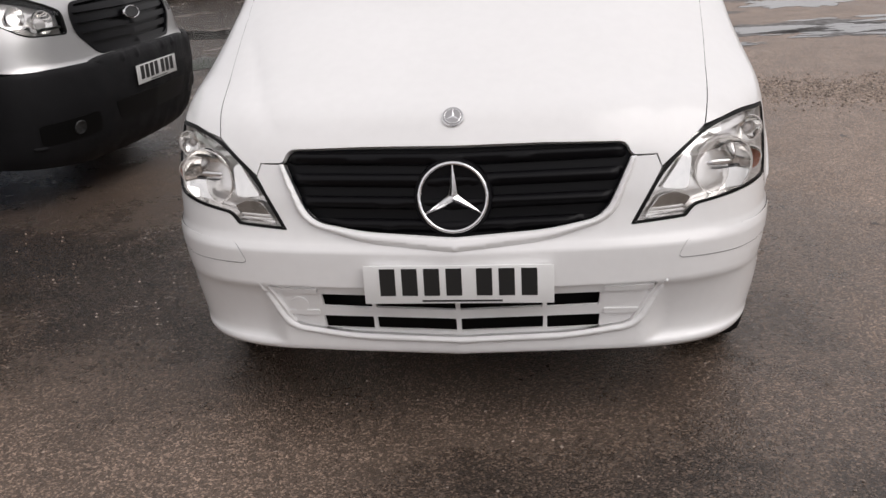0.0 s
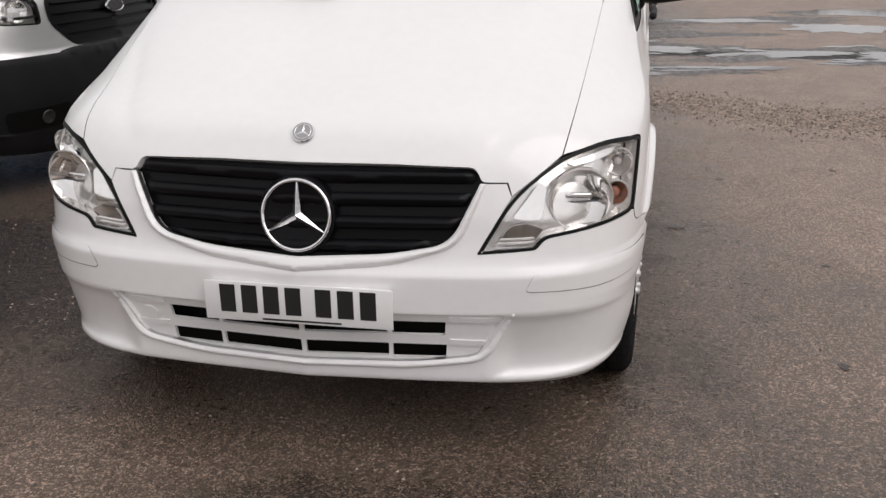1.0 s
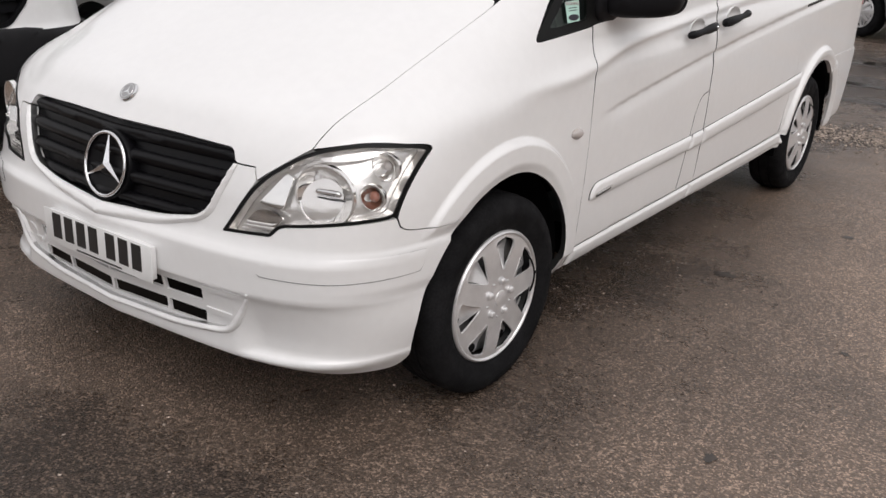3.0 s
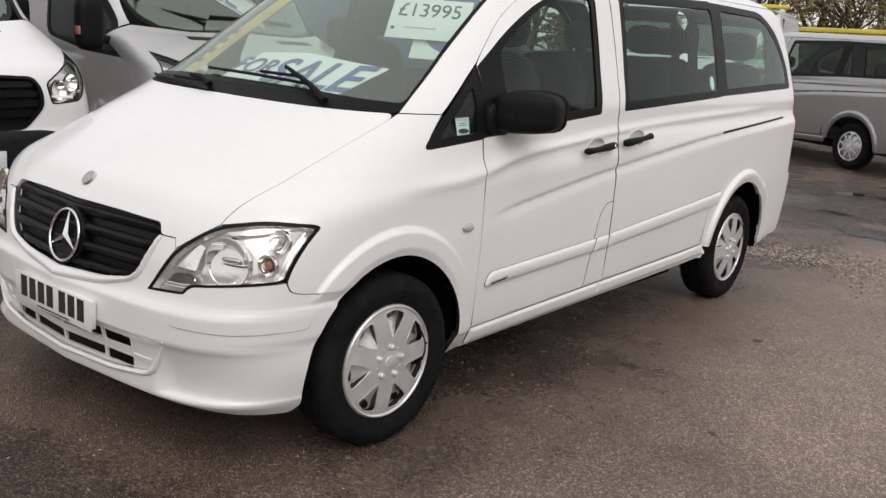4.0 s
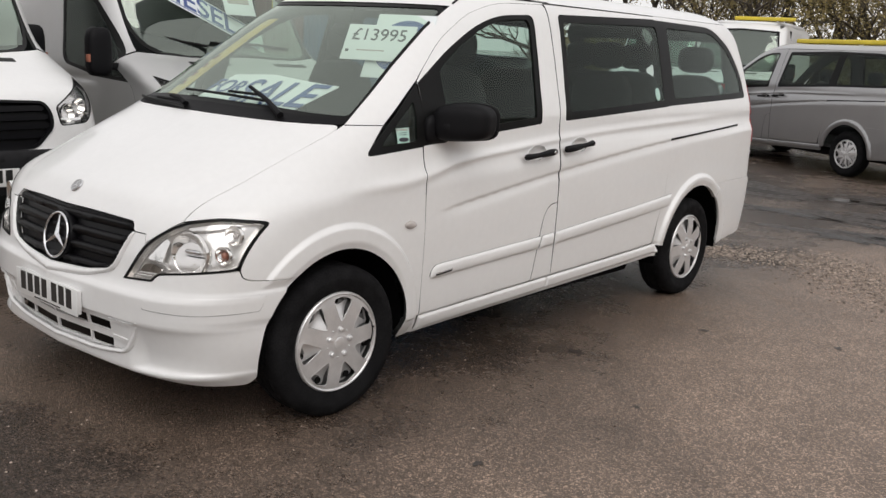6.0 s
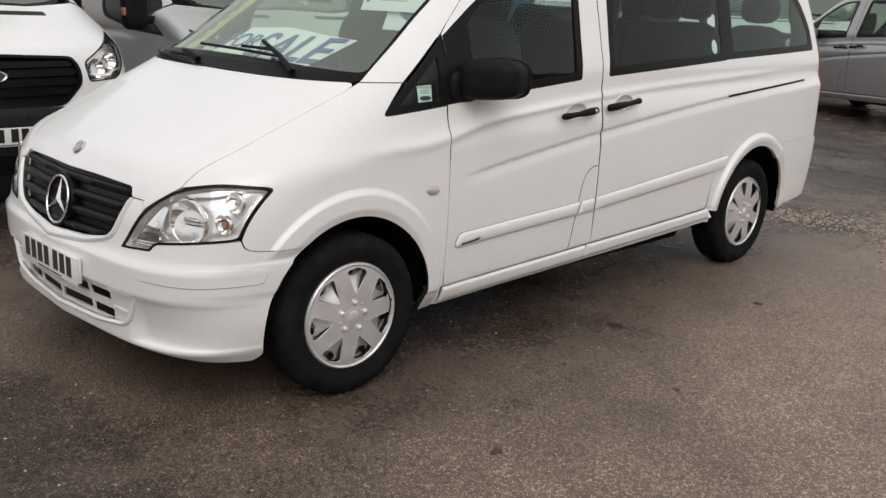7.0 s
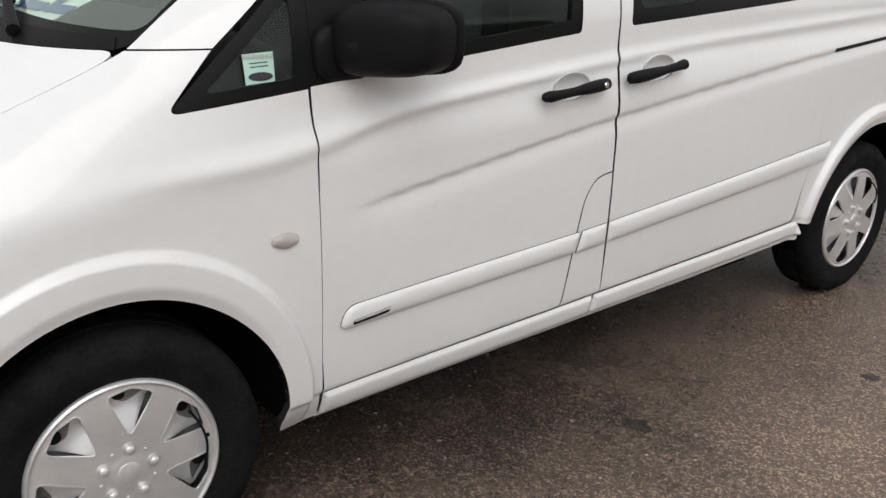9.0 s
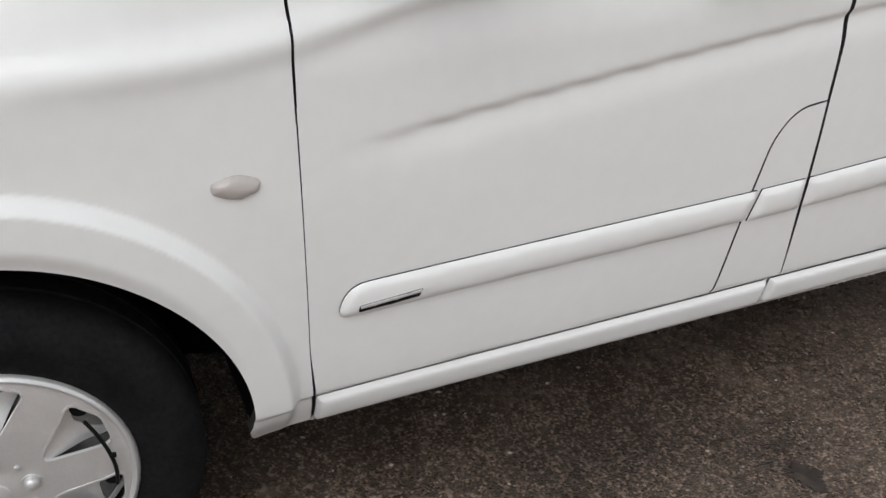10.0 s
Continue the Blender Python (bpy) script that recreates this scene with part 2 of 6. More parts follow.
BUS = Shell(
    front=spline((0.16, 0.14), (0.225, 0.075), (0.26, 0.035), (0.33, 0.03), (0.42, 0.012), (0.47, 0.0), (0.56, 0.0), (0.60, 0.022), (0.65, 0.036),
                 (0.72, 0.05), (0.80, 0.075), (0.84, 0.095), (0.87, 0.115), (0.92, 0.155), (1.0, 0.295), (1.1, 0.49), (1.2, 0.70), (1.30, 0.865),
                 (1.5, 1.155), (1.7, 1.46), (1.8, 1.66), (1.86, 1.9), (1.9, 2.3)),
    width=spline((0.16, 0.79), (0.24, 0.835), (0.30, 0.862), (0.36, 0.874), (0.5, 0.886), (0.62, 0.893), (0.77, 0.897), (0.92, 0.897), (1.0, 0.886), (1.08, 0.872),
                 (1.15, 0.868), (1.22, 0.866), (1.4, 0.825), (1.6, 0.772), (1.72, 0.735), (1.79, 0.70), (1.84, 0.64), (1.9, 0.40)),
    corner=spline((0.16, 0.82), (0.6, 0.86), (0.72, 0.90), (0.86, 1.0), (1.0, 1.3), (1.2, 1.72), (1.5, 2.0), (1.8, 2.4), (1.9, 2.9)),
    power=spline((0.16, 5.0), (0.5, 4.7), (0.7, 4.9), (0.86, 4.5), (1.0, 3.7), (1.2, 3.7), (1.9, 3.4)),
    vee=spline((0.16, 0.05), (0.4, 0.08), (0.75, 0.08), (0.9, 0.06), (1.2, 0.03), (1.9, 0.02)),
    swell=spline((0.3, 0.012), (0.7, 0.008), (1.0, 0.0), (1.3, 0.0), (2.3, 0.02), (3.5, 0.045), (4.5, 0.028), (5.0, 0.0)),
    rear=spline((0.16, 4.95), (0.6, 5.0), (1.2, 4.98), (1.7, 4.86), (1.85, 4.7), (1.9, 4.55)),
    relief=bus_relief, face=bus_front_relief,
    lift=lambda y, z: z - 0.05 * (np.clip(y, 0.8, 4.8) - 1.3) * step(z, 0.7, 0.9) * step(z, 1.22, 1.05))


# ---- tools ----
def part(name, me, mat, parent=None, label="", m=None):
    """Links a bmesh or mesh as one object under a thing or a part."""
    if isinstance(me, bmesh.types.BMesh):
        bm, me = me, bpy.data.meshes.new(name)
        bm.to_mesh(me)
        bm.free()
    for one in (mat if isinstance(mat, (list, tuple)) else [mat]):
        me.materials.append(one)
    ob = new(name, me)
    if parent is not None:
        ob.parent = parent
    if m is not None:
        ob.matrix_basis = m
    if label:
        tagged(ob, label)
    return ob


def smooth(bm, angle=35):
    for f in bm.faces:
        f.smooth = True
    for e in bm.edges:
        if len(e.link_faces) == 2 and e.calc_face_angle(0) > radians(angle):
            e.smooth = False
    return bm


def box(size, at=(0, 0, 0), bevel=0.0, segments=2, turn=None):
    bm = bmesh.new()
    bmesh.ops.create_cube(bm, size=1)
    bmesh.ops.scale(bm, vec=size, verts=bm.verts)
    if bevel:
        bmesh.ops.bevel(bm, geom=bm.edges[:], offset=bevel, segments=segments, profile=0.5, affect="EDGES")
    if turn is not None:
        bmesh.ops.transform(bm, matrix=turn, verts=bm.verts)
    bmesh.ops.translate(bm, vec=at, verts=bm.verts)
    return smooth(bm)


def merged(*bms):
    """One bmesh out of several pieces of the same part."""
    out = bmesh.new()
    for b in bms:
        me = bpy.data.meshes.new("piece")
        b.to_mesh(me)
        b.free()
        out.from_mesh(me)
        bpy.data.meshes.remove(me)
    return out


def pillow(size, at=(0, 0, 0), power=3.0, turn=None, n=20, squeeze=None):
    """A rounded block: a superellipsoid, with an optional change of its points."""
    bm = bmesh.new()
    bmesh.ops.create_uvsphere(bm, u_segments=n * 2, v_segments=n, radius=1)
    for v in bm.verts:
        c = v.co
        r = (abs(c.x) ** power + abs(c.y) ** power + abs(c.z) ** power) ** (-1 / power)
        v.co = Vector((c.x * r * size[0] / 2, c.y * r * size[1] / 2, c.z * r * size[2] / 2))
        if squeeze:
            v.co = squeeze(v.co)
    if turn is not None:
        bmesh.ops.transform(bm, matrix=turn, verts=bm.verts)
    bmesh.ops.translate(bm, vec=at, verts=bm.verts)
    return smooth(bm, 60)


def lathe(profile, n=48, closed=False):
    """Turns a profile of (radius, x) round the x axis."""
    bm = bmesh.new()
    rings = [[bm.verts.new((x, r * math.cos(2 * math.pi * i / n), r * math.sin(2 * math.pi * i / n))) for i in range(n)] for r, x in profile]
    pairs = list(zip(rings, rings[1:])) + ([(rings[-1], rings[0])] if closed else [])
    for a, b in pairs:
        for i in range(n):
            bm.faces.new((a[i], b[i], b[(i + 1) % n], a[(i + 1) % n]))
    bmesh.ops.remove_doubles(bm, verts=bm.verts, dist=1e-5)
    bmesh.ops.recalc_face_normals(bm, faces=bm.faces)
    return smooth(bm, 40)


def tube(points, radius, n=8, flat=1.0):
    """A bent rod through points."""
    bm = bmesh.new()
    pts = [Vector(p) for p in points]
    rings = []
    for i, p in enumerate(pts):
        d = (pts[min(i + 1, len(pts) - 1)] - pts[max(i - 1, 0)]).normalized()
        a = d.cross(Vector((0, 0, 1)) if abs(d.z) < 0.9 else Vector((1, 0, 0))).normalized()
        b = a.cross(d)
        rr = radius[i] if isinstance(radius, (list, tuple)) else radius
        rings.append([bm.verts.new(p + a * rr * math.cos(2 * math.pi * k / n) + b * rr * flat * math.sin(2 * math.pi * k / n)) for k in range(n)])
    for r0, r1 in zip(rings, rings[1:]):
        for k in range(n):
            bm.faces.new((r0[k], r0[(k + 1) % n], r1[(k + 1) % n], r1[k]))
    bm.faces.new(rings[0][::-1]), bm.faces.new(rings[-1])
    bmesh.ops.recalc_face_normals(bm, faces=bm.faces)
    return smooth(bm, 50)


def text_mesh(words, size, thick=0.0006, bold=0.012):
    """Letters of the built-in font as a mesh, centred, in the xy plane."""
    c = bpy.data.curves.new("letters", "FONT")
    c.offset = bold * size
    c.body, c.size, c.extrude, c.align_x, c.align_y = words, size, thick, "CENTER", "CENTER"
    ob = bpy.data.objects.new("letters", c)
    me = bpy.data.meshes.new_from_object(ob)
    bpy.data.objects.remove(ob)
    bpy.data.curves.remove(c)
    return me


def outline(shell, corners, side=1, rounds=6):
    """A closed loop over (s, z). A corner is ('x' or 'y' or 's', place, z, radius of its rounding); straight runs stay straight in that view."""
    def across(kind, u, z):
        return shell.by_x(u, z) if kind == "x" else (shell.by_y(u, z) if kind == "y" else u)

    def seen(kind, c):
        if c[0] == kind:
            return c[1]
        s = across(*c[:3])
        p = shell.at(s, c[2])
        return float(p[0]) if kind == "x" else (float(p[1]) if kind == "y" else s)

    runs = []
    for i, c in enumerate(corners):
        kind, r = c[0], (c[3] if len(c) > 3 else 0.0)
        p, a, b = (Vector((seen(kind, q), q[2])) for q in (c, corners[i - 1], corners[(i + 1) % len(corners)]))
        if r > 0:
            r = min(r, (a - p).length * 0.48, (b - p).length * 0.48)
            p0, p1 = p + (a - p).normalized() * r, p + (b - p).normalized() * r
            runs += [(kind, *p0.lerp(p, t).lerp(p.lerp(p1, t), t)) for t in [k / rounds for k in range(rounds + 1)]]
        else:
            runs.append((kind, *p))
    out = []
    for c, d in zip(runs, runs[1:] + runs[:1]):
        n = max(1, int(math.hypot(d[1] - c[1], d[2] - c[2]) / 0.014)) if c[0] == d[0] else 1
        out += [(side * across(c[0], c[1] + (d[1] - c[1]) * t, c[2] + (d[2] - c[2]) * t), c[2] + (d[2] - c[2]) * t) for t in [k / n for k in range(n)]]
    return out


def fillet(pts, rounds=6):
    out = []
    for i, (s, z, r) in enumerate(pts):
        p, a, b = Vector((s, z)), Vector(pts[i - 1][:2]), Vector(pts[(i + 1) % len(pts)][:2])
        if r <= 0:
            out.append(p)
            continue
        r = min(r, (a - p).length * 0.48, (b - p).length * 0.48)
        p0, p1 = p + (a - p).normalized() * r, p + (b - p).normalized() * r
        out += [p0.lerp(p, t).lerp(p.lerp(p1, t), t) for t in [k / rounds for k in range(rounds + 1)]]
    return [(v.x, v.y) for v in out]


def dense(loop, h):
    out = []
    for (a, b), (c, d) in zip(loop, loop[1:] + loop[:1]):
        n = max(1, int(math.hypot(c - a, d - b) / h + 0.5))
        out += [(a + (c - a) * k / n, b + (d - b) * k / n) for k in range(n)]
    return np.array(out)


def shrink(loop, d):
    """The loop moved inwards by d."""
    lp = dense(loop, 0.008)
    a, b = np.roll(lp, 1, 0), np.roll(lp, -1, 0)
    turn = 1 if (lp[:, 0] * b[:, 1] - b[:, 0] * lp[:, 1]).sum() > 0 else -1
    t = b - a
    t = t / (np.hypot(t[:, 0], t[:, 1])[:, None] + 1e-12)
    return [tuple(q) for q in lp + np.stack([-t[:, 1], t[:, 0]], 1) * turn * d]


def inside(p, loop):
    a, b = loop, np.roll(loop, -1, 0)
    hit = np.zeros(len(p), bool)
    for (x0, y0), (x1, y1) in zip(a, b):
        if y0 != y1:
            hit ^= ((y0 > p[:, 1]) != (y1 > p[:, 1])) & (p[:, 0] < (x1 - x0) * (p[:, 1] - y0) / (y1 - y0) + x0)
    return hit


def panel(name, shell, loops, mats, parent=None, h=0.02, depth=0.025, lift=0.0, label="", lining=True, edge=0.0012, inset=0.0, zh=None, dome=0.0, dome_width=0.03):
    """A sheet of the shell inside the first loop and outside the others, with a rim turned inwards and a lined back.
    mats: outer face, rim, back."""
    zk = (zh or h) / h
    loops = [dense([(a, b / zk) for a, b in lp], h) for lp in loops]
    for i, lp in enumerate(loops):
        a, b = np.roll(lp, 1, 0), np.roll(lp, -1, 0)
        turn = 1 if (lp[:, 0] * b[:, 1] - b[:, 0] * lp[:, 1]).sum() > 0 else -1
        t = b - a
        t = t / (np.hypot(t[:, 0], t[:, 1])[:, None] + 1e-12)
        loops[i] = lp + np.stack([-t[:, 1], t[:, 0]], 1) * turn * inset * (1 if i == 0 else -1)
    lo, hi = loops[0].min(0), loops[0].max(0)
    gx, gz = np.meshgrid(np.arange(lo[0] + h / 2, hi[0], h), np.arange(lo[1] + h / 2, hi[1], h * 0.9))
    gx[1::2] += h / 2
    grid = np.stack([gx.ravel(), gz.ravel()], 1)
    keep = inside(grid, loops[0])
    for lp in loops[1:]:
        keep &= ~inside(grid, lp)
    for lp in loops:
        for c in range(0, len(lp), 64):
            near = np.hypot(grid[:, None, 0] - lp[None, c:c + 64, 0], grid[:, None, 1] - lp[None, c:c + 64, 1]).min(1)
            keep &= near > h * 0.55
    pts = np.concatenate(loops + [grid[keep]])
    edges, start = [], 0
    for lp in loops:
        edges += [(start + i, start + (i + 1) % len(lp)) for i in range(len(lp))]
        start += len(lp)
    vs, _, fs, *_ = delaunay_2d_cdt([Vector(p) for p in pts], edges, [], 0, 1e-7)
    v = np.array([tuple(p) for p in vs])
    f = np.array([t for t in fs if len(t) == 3])
    mid = v[f].mean(1)
    ok = inside(mid, loops[0])
    for lp in loops[1:]:
        ok &= ~inside(mid, lp)
    f = f[ok]
    area = np.cross(v[f[:, 1]] - v[f[:, 0]], v[f[:, 2]] - v[f[:, 0]])
    f[area < 0] = f[area < 0][:, ::-1]
    f = f[np.abs(area) > 1e-10]
    v = v * (1, zk)
    top, nor = shell.at(v[:, 0], v[:, 1]), shell.normal(v[:, 0], v[:, 1])
    half = np.concatenate([f[:, [0, 1]], f[:, [1, 2]], f[:, [2, 0]]])
    seen = {(a, b) for a, b in half.tolist()}
    rim = np.array([(a, b) for a, b in seen if (b, a) not in seen])
    top = top + nor * lift
    low = top - nor * depth
    if dome:
        rim_pts = np.concatenate(loops) * (1, zk)
        near = np.full(len(v), 9.0)
        for c in range(0, len(rim_pts), 64):
            near = np.minimum(near, np.hypot(v[:, None, 0] - rim_pts[None, c:c + 64, 0], v[:, None, 1] - rim_pts[None, c:c + 64, 1]).min(1))
        u = 1 - np.clip(near / dome_width, 0, 1)
        top = top + nor * (dome * np.sqrt(1 - u * u))[:, None]
        fn = np.cross(top[f[:, 1]] - top[f[:, 0]], top[f[:, 2]] - top[f[:, 0]])
        nor = np.zeros_like(top)
        for c in range(3):
            np.add.at(nor, f[:, c], fn)
        nor /= np.linalg.norm(nor, axis=1, keepdims=True) + 1e-12
    top[np.unique(rim)] -= nor[np.unique(rim)] * edge
    n = len(v)
    quads = np.stack([rim[:, 0], rim[:, 0] + n, rim[:, 1] + n, rim[:, 1]], 1)
    faces = f.tolist() + quads.tolist() + ((f[:, ::-1] + n).tolist() if lining else [])
    kind = [0] * len(f) + [1] * len(quads) + ([2] * len(f) if lining else [])
    me = bpy.data.meshes.new(name)
    me.from_pydata(np.concatenate([top, low]).tolist(), [], faces)
    me.polygons.foreach_set("material_index", kind)
    me.polygons.foreach_set("use_smooth", [True] * len(faces))
    side = np.cross(top[rim[:, 1]] - top[rim[:, 0]], nor[rim[:, 0]])
    side /= np.linalg.norm(side, axis=1, keepdims=True) + 1e-12
    loops_n = [nor[f].reshape(-1, 3), np.repeat(side, 4, 0)] + ([-nor[f[:, ::-1]].reshape(-1, 3)] if lining else [])
    me.normals_split_custom_set(np.concatenate(loops_n).tolist())
    return part(name, me, mats, parent, label)


class Disc:
    """A dished round face: (s, z) are flat metres across it, out is along +x."""

    def __init__(self, dish):
        self.dish = dish

    def at(self, s, z):
        r = np.hypot(s, z)
        return np.stack([self.dish(r), np.asarray(s, float), np.asarray(z, float)], -1)

    normal = Shell.normal


def thing(name, label, category, m=None, group=""):
    ob = new(name)
    if m is not None:
        ob.matrix_basis = m
    return tagged(ob, label, category, group)


def arc(cy, cz, r, a0, a1, n=24, drawn=0.0):
    """Points on a circle in the side view, from angle a0 to a1 in degrees, 0 to the rear, 90 up; its rear may be drawn out."""
    turns = [radians(a0 + (a1 - a0) * k / n) for k in range(n + 1)]
    return [("y", cy + (r + drawn * max(0.0, math.cos(t)) ** 2) * math.cos(t), cz + r * math.sin(t)) for t in turns]


# ---- wheels ----
def tyre_mesh(radius=0.336, width=0.205, rim=0.215):
    w = width / 2
    bm = lathe([(rim - 0.01, -w * 0.7), (rim, -w * 0.82), (rim + 0.03, -w * 0.97), (radius - 0.045, -w), (radius - 0.015, -w * 0.88), (radius - 0.003, -w * 0.72),
                (radius, -w * 0.5), (radius, -w * 0.30), (radius - 0.007, -w * 0.28), (radius - 0.007, -w * 0.22), (radius, -w * 0.2), (radius, w * 0.2), (radius - 0.007, w * 0.22),
                (radius - 0.007, w * 0.28), (radius, w * 0.30), (radius, w * 0.5), (radius - 0.003, w * 0.72), (radius - 0.015, w * 0.88), (radius - 0.045, w), (rim + 0.055, w * 1.0),
                (rim + 0.05, w * 0.985), (rim + 0.03, w * 0.97), (rim + 0.008, w * 0.86), (rim, w * 0.80), (rim - 0.01, w * 0.7)], 64)
    return bm


def wheel(parent, m, spokes=7, apex=0.085, name="wheel", tie=False, cap_mat=None, tyre=0.336):
    """A tyre, a steel rim and a silver cover with wedge pockets; the outside is along +x."""
    cap_mat = cap_mat or HUBCAP
    w = thing(name, "", "", m)
    w.parent = parent
    part("tyre", tyre_mesh(tyre), RUBBER, w)
    part("rim", lathe([(0.212, 0.07), (0.205, 0.05), (0.19, -0.06), (0.10, -0.02), (0.03, 0.02), (0.0, 0.02)], 48), STEEL, w)
    part("rim_disc", lathe([(0.203, 0.030), (0.192, 0.050), (0.178, 0.058), (0.150, 0.062), (0.10, 0.050), (0.03, 0.040), (0.0, 0.040)], 48), RIMSTEEL, w)
    face = Disc(spline((0, 0.102), (0.03, 0.102), (0.05, 0.099), (0.09, 0.099), (0.16, 0.096), (0.204, 0.089)))
    ring = [(0.2035 * math.cos(t), 0.2035 * math.sin(t)) for t in np.linspace(0, 2 * math.pi, 97)[:-1]]
    holes, deep = [], []
    for i in range(spokes):
        a = 2 * math.pi * (i + 0.5) / spokes + 0.10

        def at(r, d):
            return (r * math.cos(a) - d * math.sin(a), r * math.sin(a) + d * math.cos(a))
        holes.append(fillet([(*at(apex, 0.0), 0.02), (*at(0.182, 0.051), 0.014), (*at(0.198, 0.0), 0.01), (*at(0.182, -0.051), 0.014)], 5))
        deep.append(fillet([(*at(0.152, 0.010), 0.014), (*at(0.179, 0.042), 0.010), (*at(0.194, 0.004), 0.008), (*at(0.180, -0.042), 0.010), (*at(0.166, -0.022), 0.008)], 5))
        # black disc on the closed rim paints the shade of a round hole
        vent = lathe([(0.0, 0.0655), (0.014, 0.0655), (0.016, 0.061)], 16)
        bmesh.ops.translate(vent, vec=(0, *at(0.176, 0.018)), verts=vent.verts)
        part("rim_hole_dark", vent, SEAL, w)
    panel("wheel_cover", face, [ring] + holes, [cap_mat] * 3, w, h=0.009, depth=0.006, lining=False, edge=0.002)
    floor_face = Disc(lambda r: face.dish(r) - 0.032 * step(r, apex - 0.010, 0.165))
    for hole, gap in zip(holes, deep):
        panel("pocket", floor_face, [hole, gap], [cap_mat] * 3, w, h=0.010, depth=0.004, lining=False, edge=0.0, inset=-0.0015)
        panel("pocket_lip", face, [shrink(hole, -0.0042), shrink(hole, -0.0003)], [cap_mat] * 3, w, h=0.004, depth=0.003, lining=False, edge=0.0, dome=0.0022, dome_width=0.0022)
    part("cover_rim", lathe([(0.2025, 0.080), (0.2035, 0.0885), (0.2055, 0.092), (0.2095, 0.0935), (0.214, 0.091), (0.217, 0.084), (0.218, 0.072)], 64), cap_mat, w)
    for i in range(5):
        a = 2 * math.pi * i / 5 + 0.22
        y0, z0 = math.cos(a), math.sin(a)
        nut = lathe([(0.0, 0.112), (0.007, 0.1112), (0.0105, 0.108), (0.0115, 0.0985), (0.0135, 0.0978), (0.0155, 0.1005), (0.0175, 0.095)], 14)
        bmesh.ops.translate(nut, vec=(0, 0.058 * y0, 0.058 * z0), verts=nut.verts)
        part("nut_cap", nut, cap_mat, w)
        c, d = math.cos(a + 0.63), math.sin(a + 0.63)
        dot = lathe([(0.0, 0.1035), (0.0035, 0.1025), (0.0045, 0.098)], 8)
        bmesh.ops.translate(dot, vec=(0, 0.062 * c, 0.062 * d), verts=dot.verts)
        part("stud", dot, cap_mat, w)
    part("centre_cap", lathe([(0.0, 0.1065), (0.020, 0.1065), (0.025, 0.1045), (0.027, 0.100)], 28), cap_mat, w)
    if tie:
        a = radians(13)
        pts = [(0.096 + 0.012 * math.sin(t * math.pi), 0.180 * math.cos(a + (t - 0.5) * 0.8), 0.180 * math.sin(a + (t - 0.5) * 0.8)) for t in np.linspace(0, 1, 11)]
        part("cable_tie", tube(pts, 0.0032, 6), SEAL, w, "black cable tie round the wheel cover")
        knot = pts[5]
        part("tie_lock", box((0.006, 0.011, 0.008), (knot[0] + 0.002, knot[1] + 0.003, knot[2]), 0.0015), SEAL, w)
    return w


GREYLENS = material("clear_grey_lens", (0.46, 0.42, 0.40), 0.25, coat=0.4)


# ---- the white minibus ----
BODY = [WHITE, DARKEDGE, LINING]
bus = thing("minibus", "white minibus with a black grille, parked for sale on wet tarmac", "minibus", pose(0, 0, -0.011))
GAP = 0.0011


def tail_s(shell, z):
    return shell.NOSE + float(shell.rear(z)) - shell.rear_round - float(shell.corner(z)) + shell.TAIL


def tail_by_x(shell, x, z):
    """The way along the skin to a place x across the tail."""
    s1 = tail_s(shell, z)
    ss = np.linspace(s1, s1 - shell.TAIL, 160)
    return float(np.interp(x, shell.at(ss, np.full(160, z))[:, 0], ss))


def mirrored(corners):
    """A whole outline from its right half, given from the bottom middle round to the top middle."""
    left = [(c[0], -c[1], *c[2:]) for c in corners if c[1] != 0]
    return list(corners) + left[::-1]


DOOR_TOP = [("y", 1.40, 1.45, 0.02), ("y", 1.56, 1.59, 0.08), ("y", 1.78, 1.722, 0.1), ("y", 2.0, 1.786, 0.1), ("y", 2.387, 1.803, 0.03)]
LAMP_EDGE = [("x", 0.476, 0.622, 0.006), ("x", 0.625, 0.632, 0.008), ("x", 0.648, 0.66, 0.02), ("x", 0.871, 0.690, 0.018), ("x", 0.882, 0.868, 0.018),
             ("x", 0.798, 0.884, 0.05), ("x", 0.68, 0.86, 0.06), ("x", 0.56, 0.768, 0.06)]
GRILLE_EDGE = [("x", 0, 0.606, 0.03), ("x", 0.25, 0.618, 0.05), ("x", 0.405, 0.645, 0.06), ("x", 0.475, 0.80, 0.03), ("x", 0.468, 0.835, 0.03), ("x", 0.25, 0.842), ("x", 0, 0.843)]
INTAKE = [("x", 0, 0.305), ("x", 0.30, 0.31), ("x", 0.47, 0.325, 0.03), ("x", 0.555, 0.462, 0.02), ("x", 0.3, 0.462), ("x", 0, 0.462)]

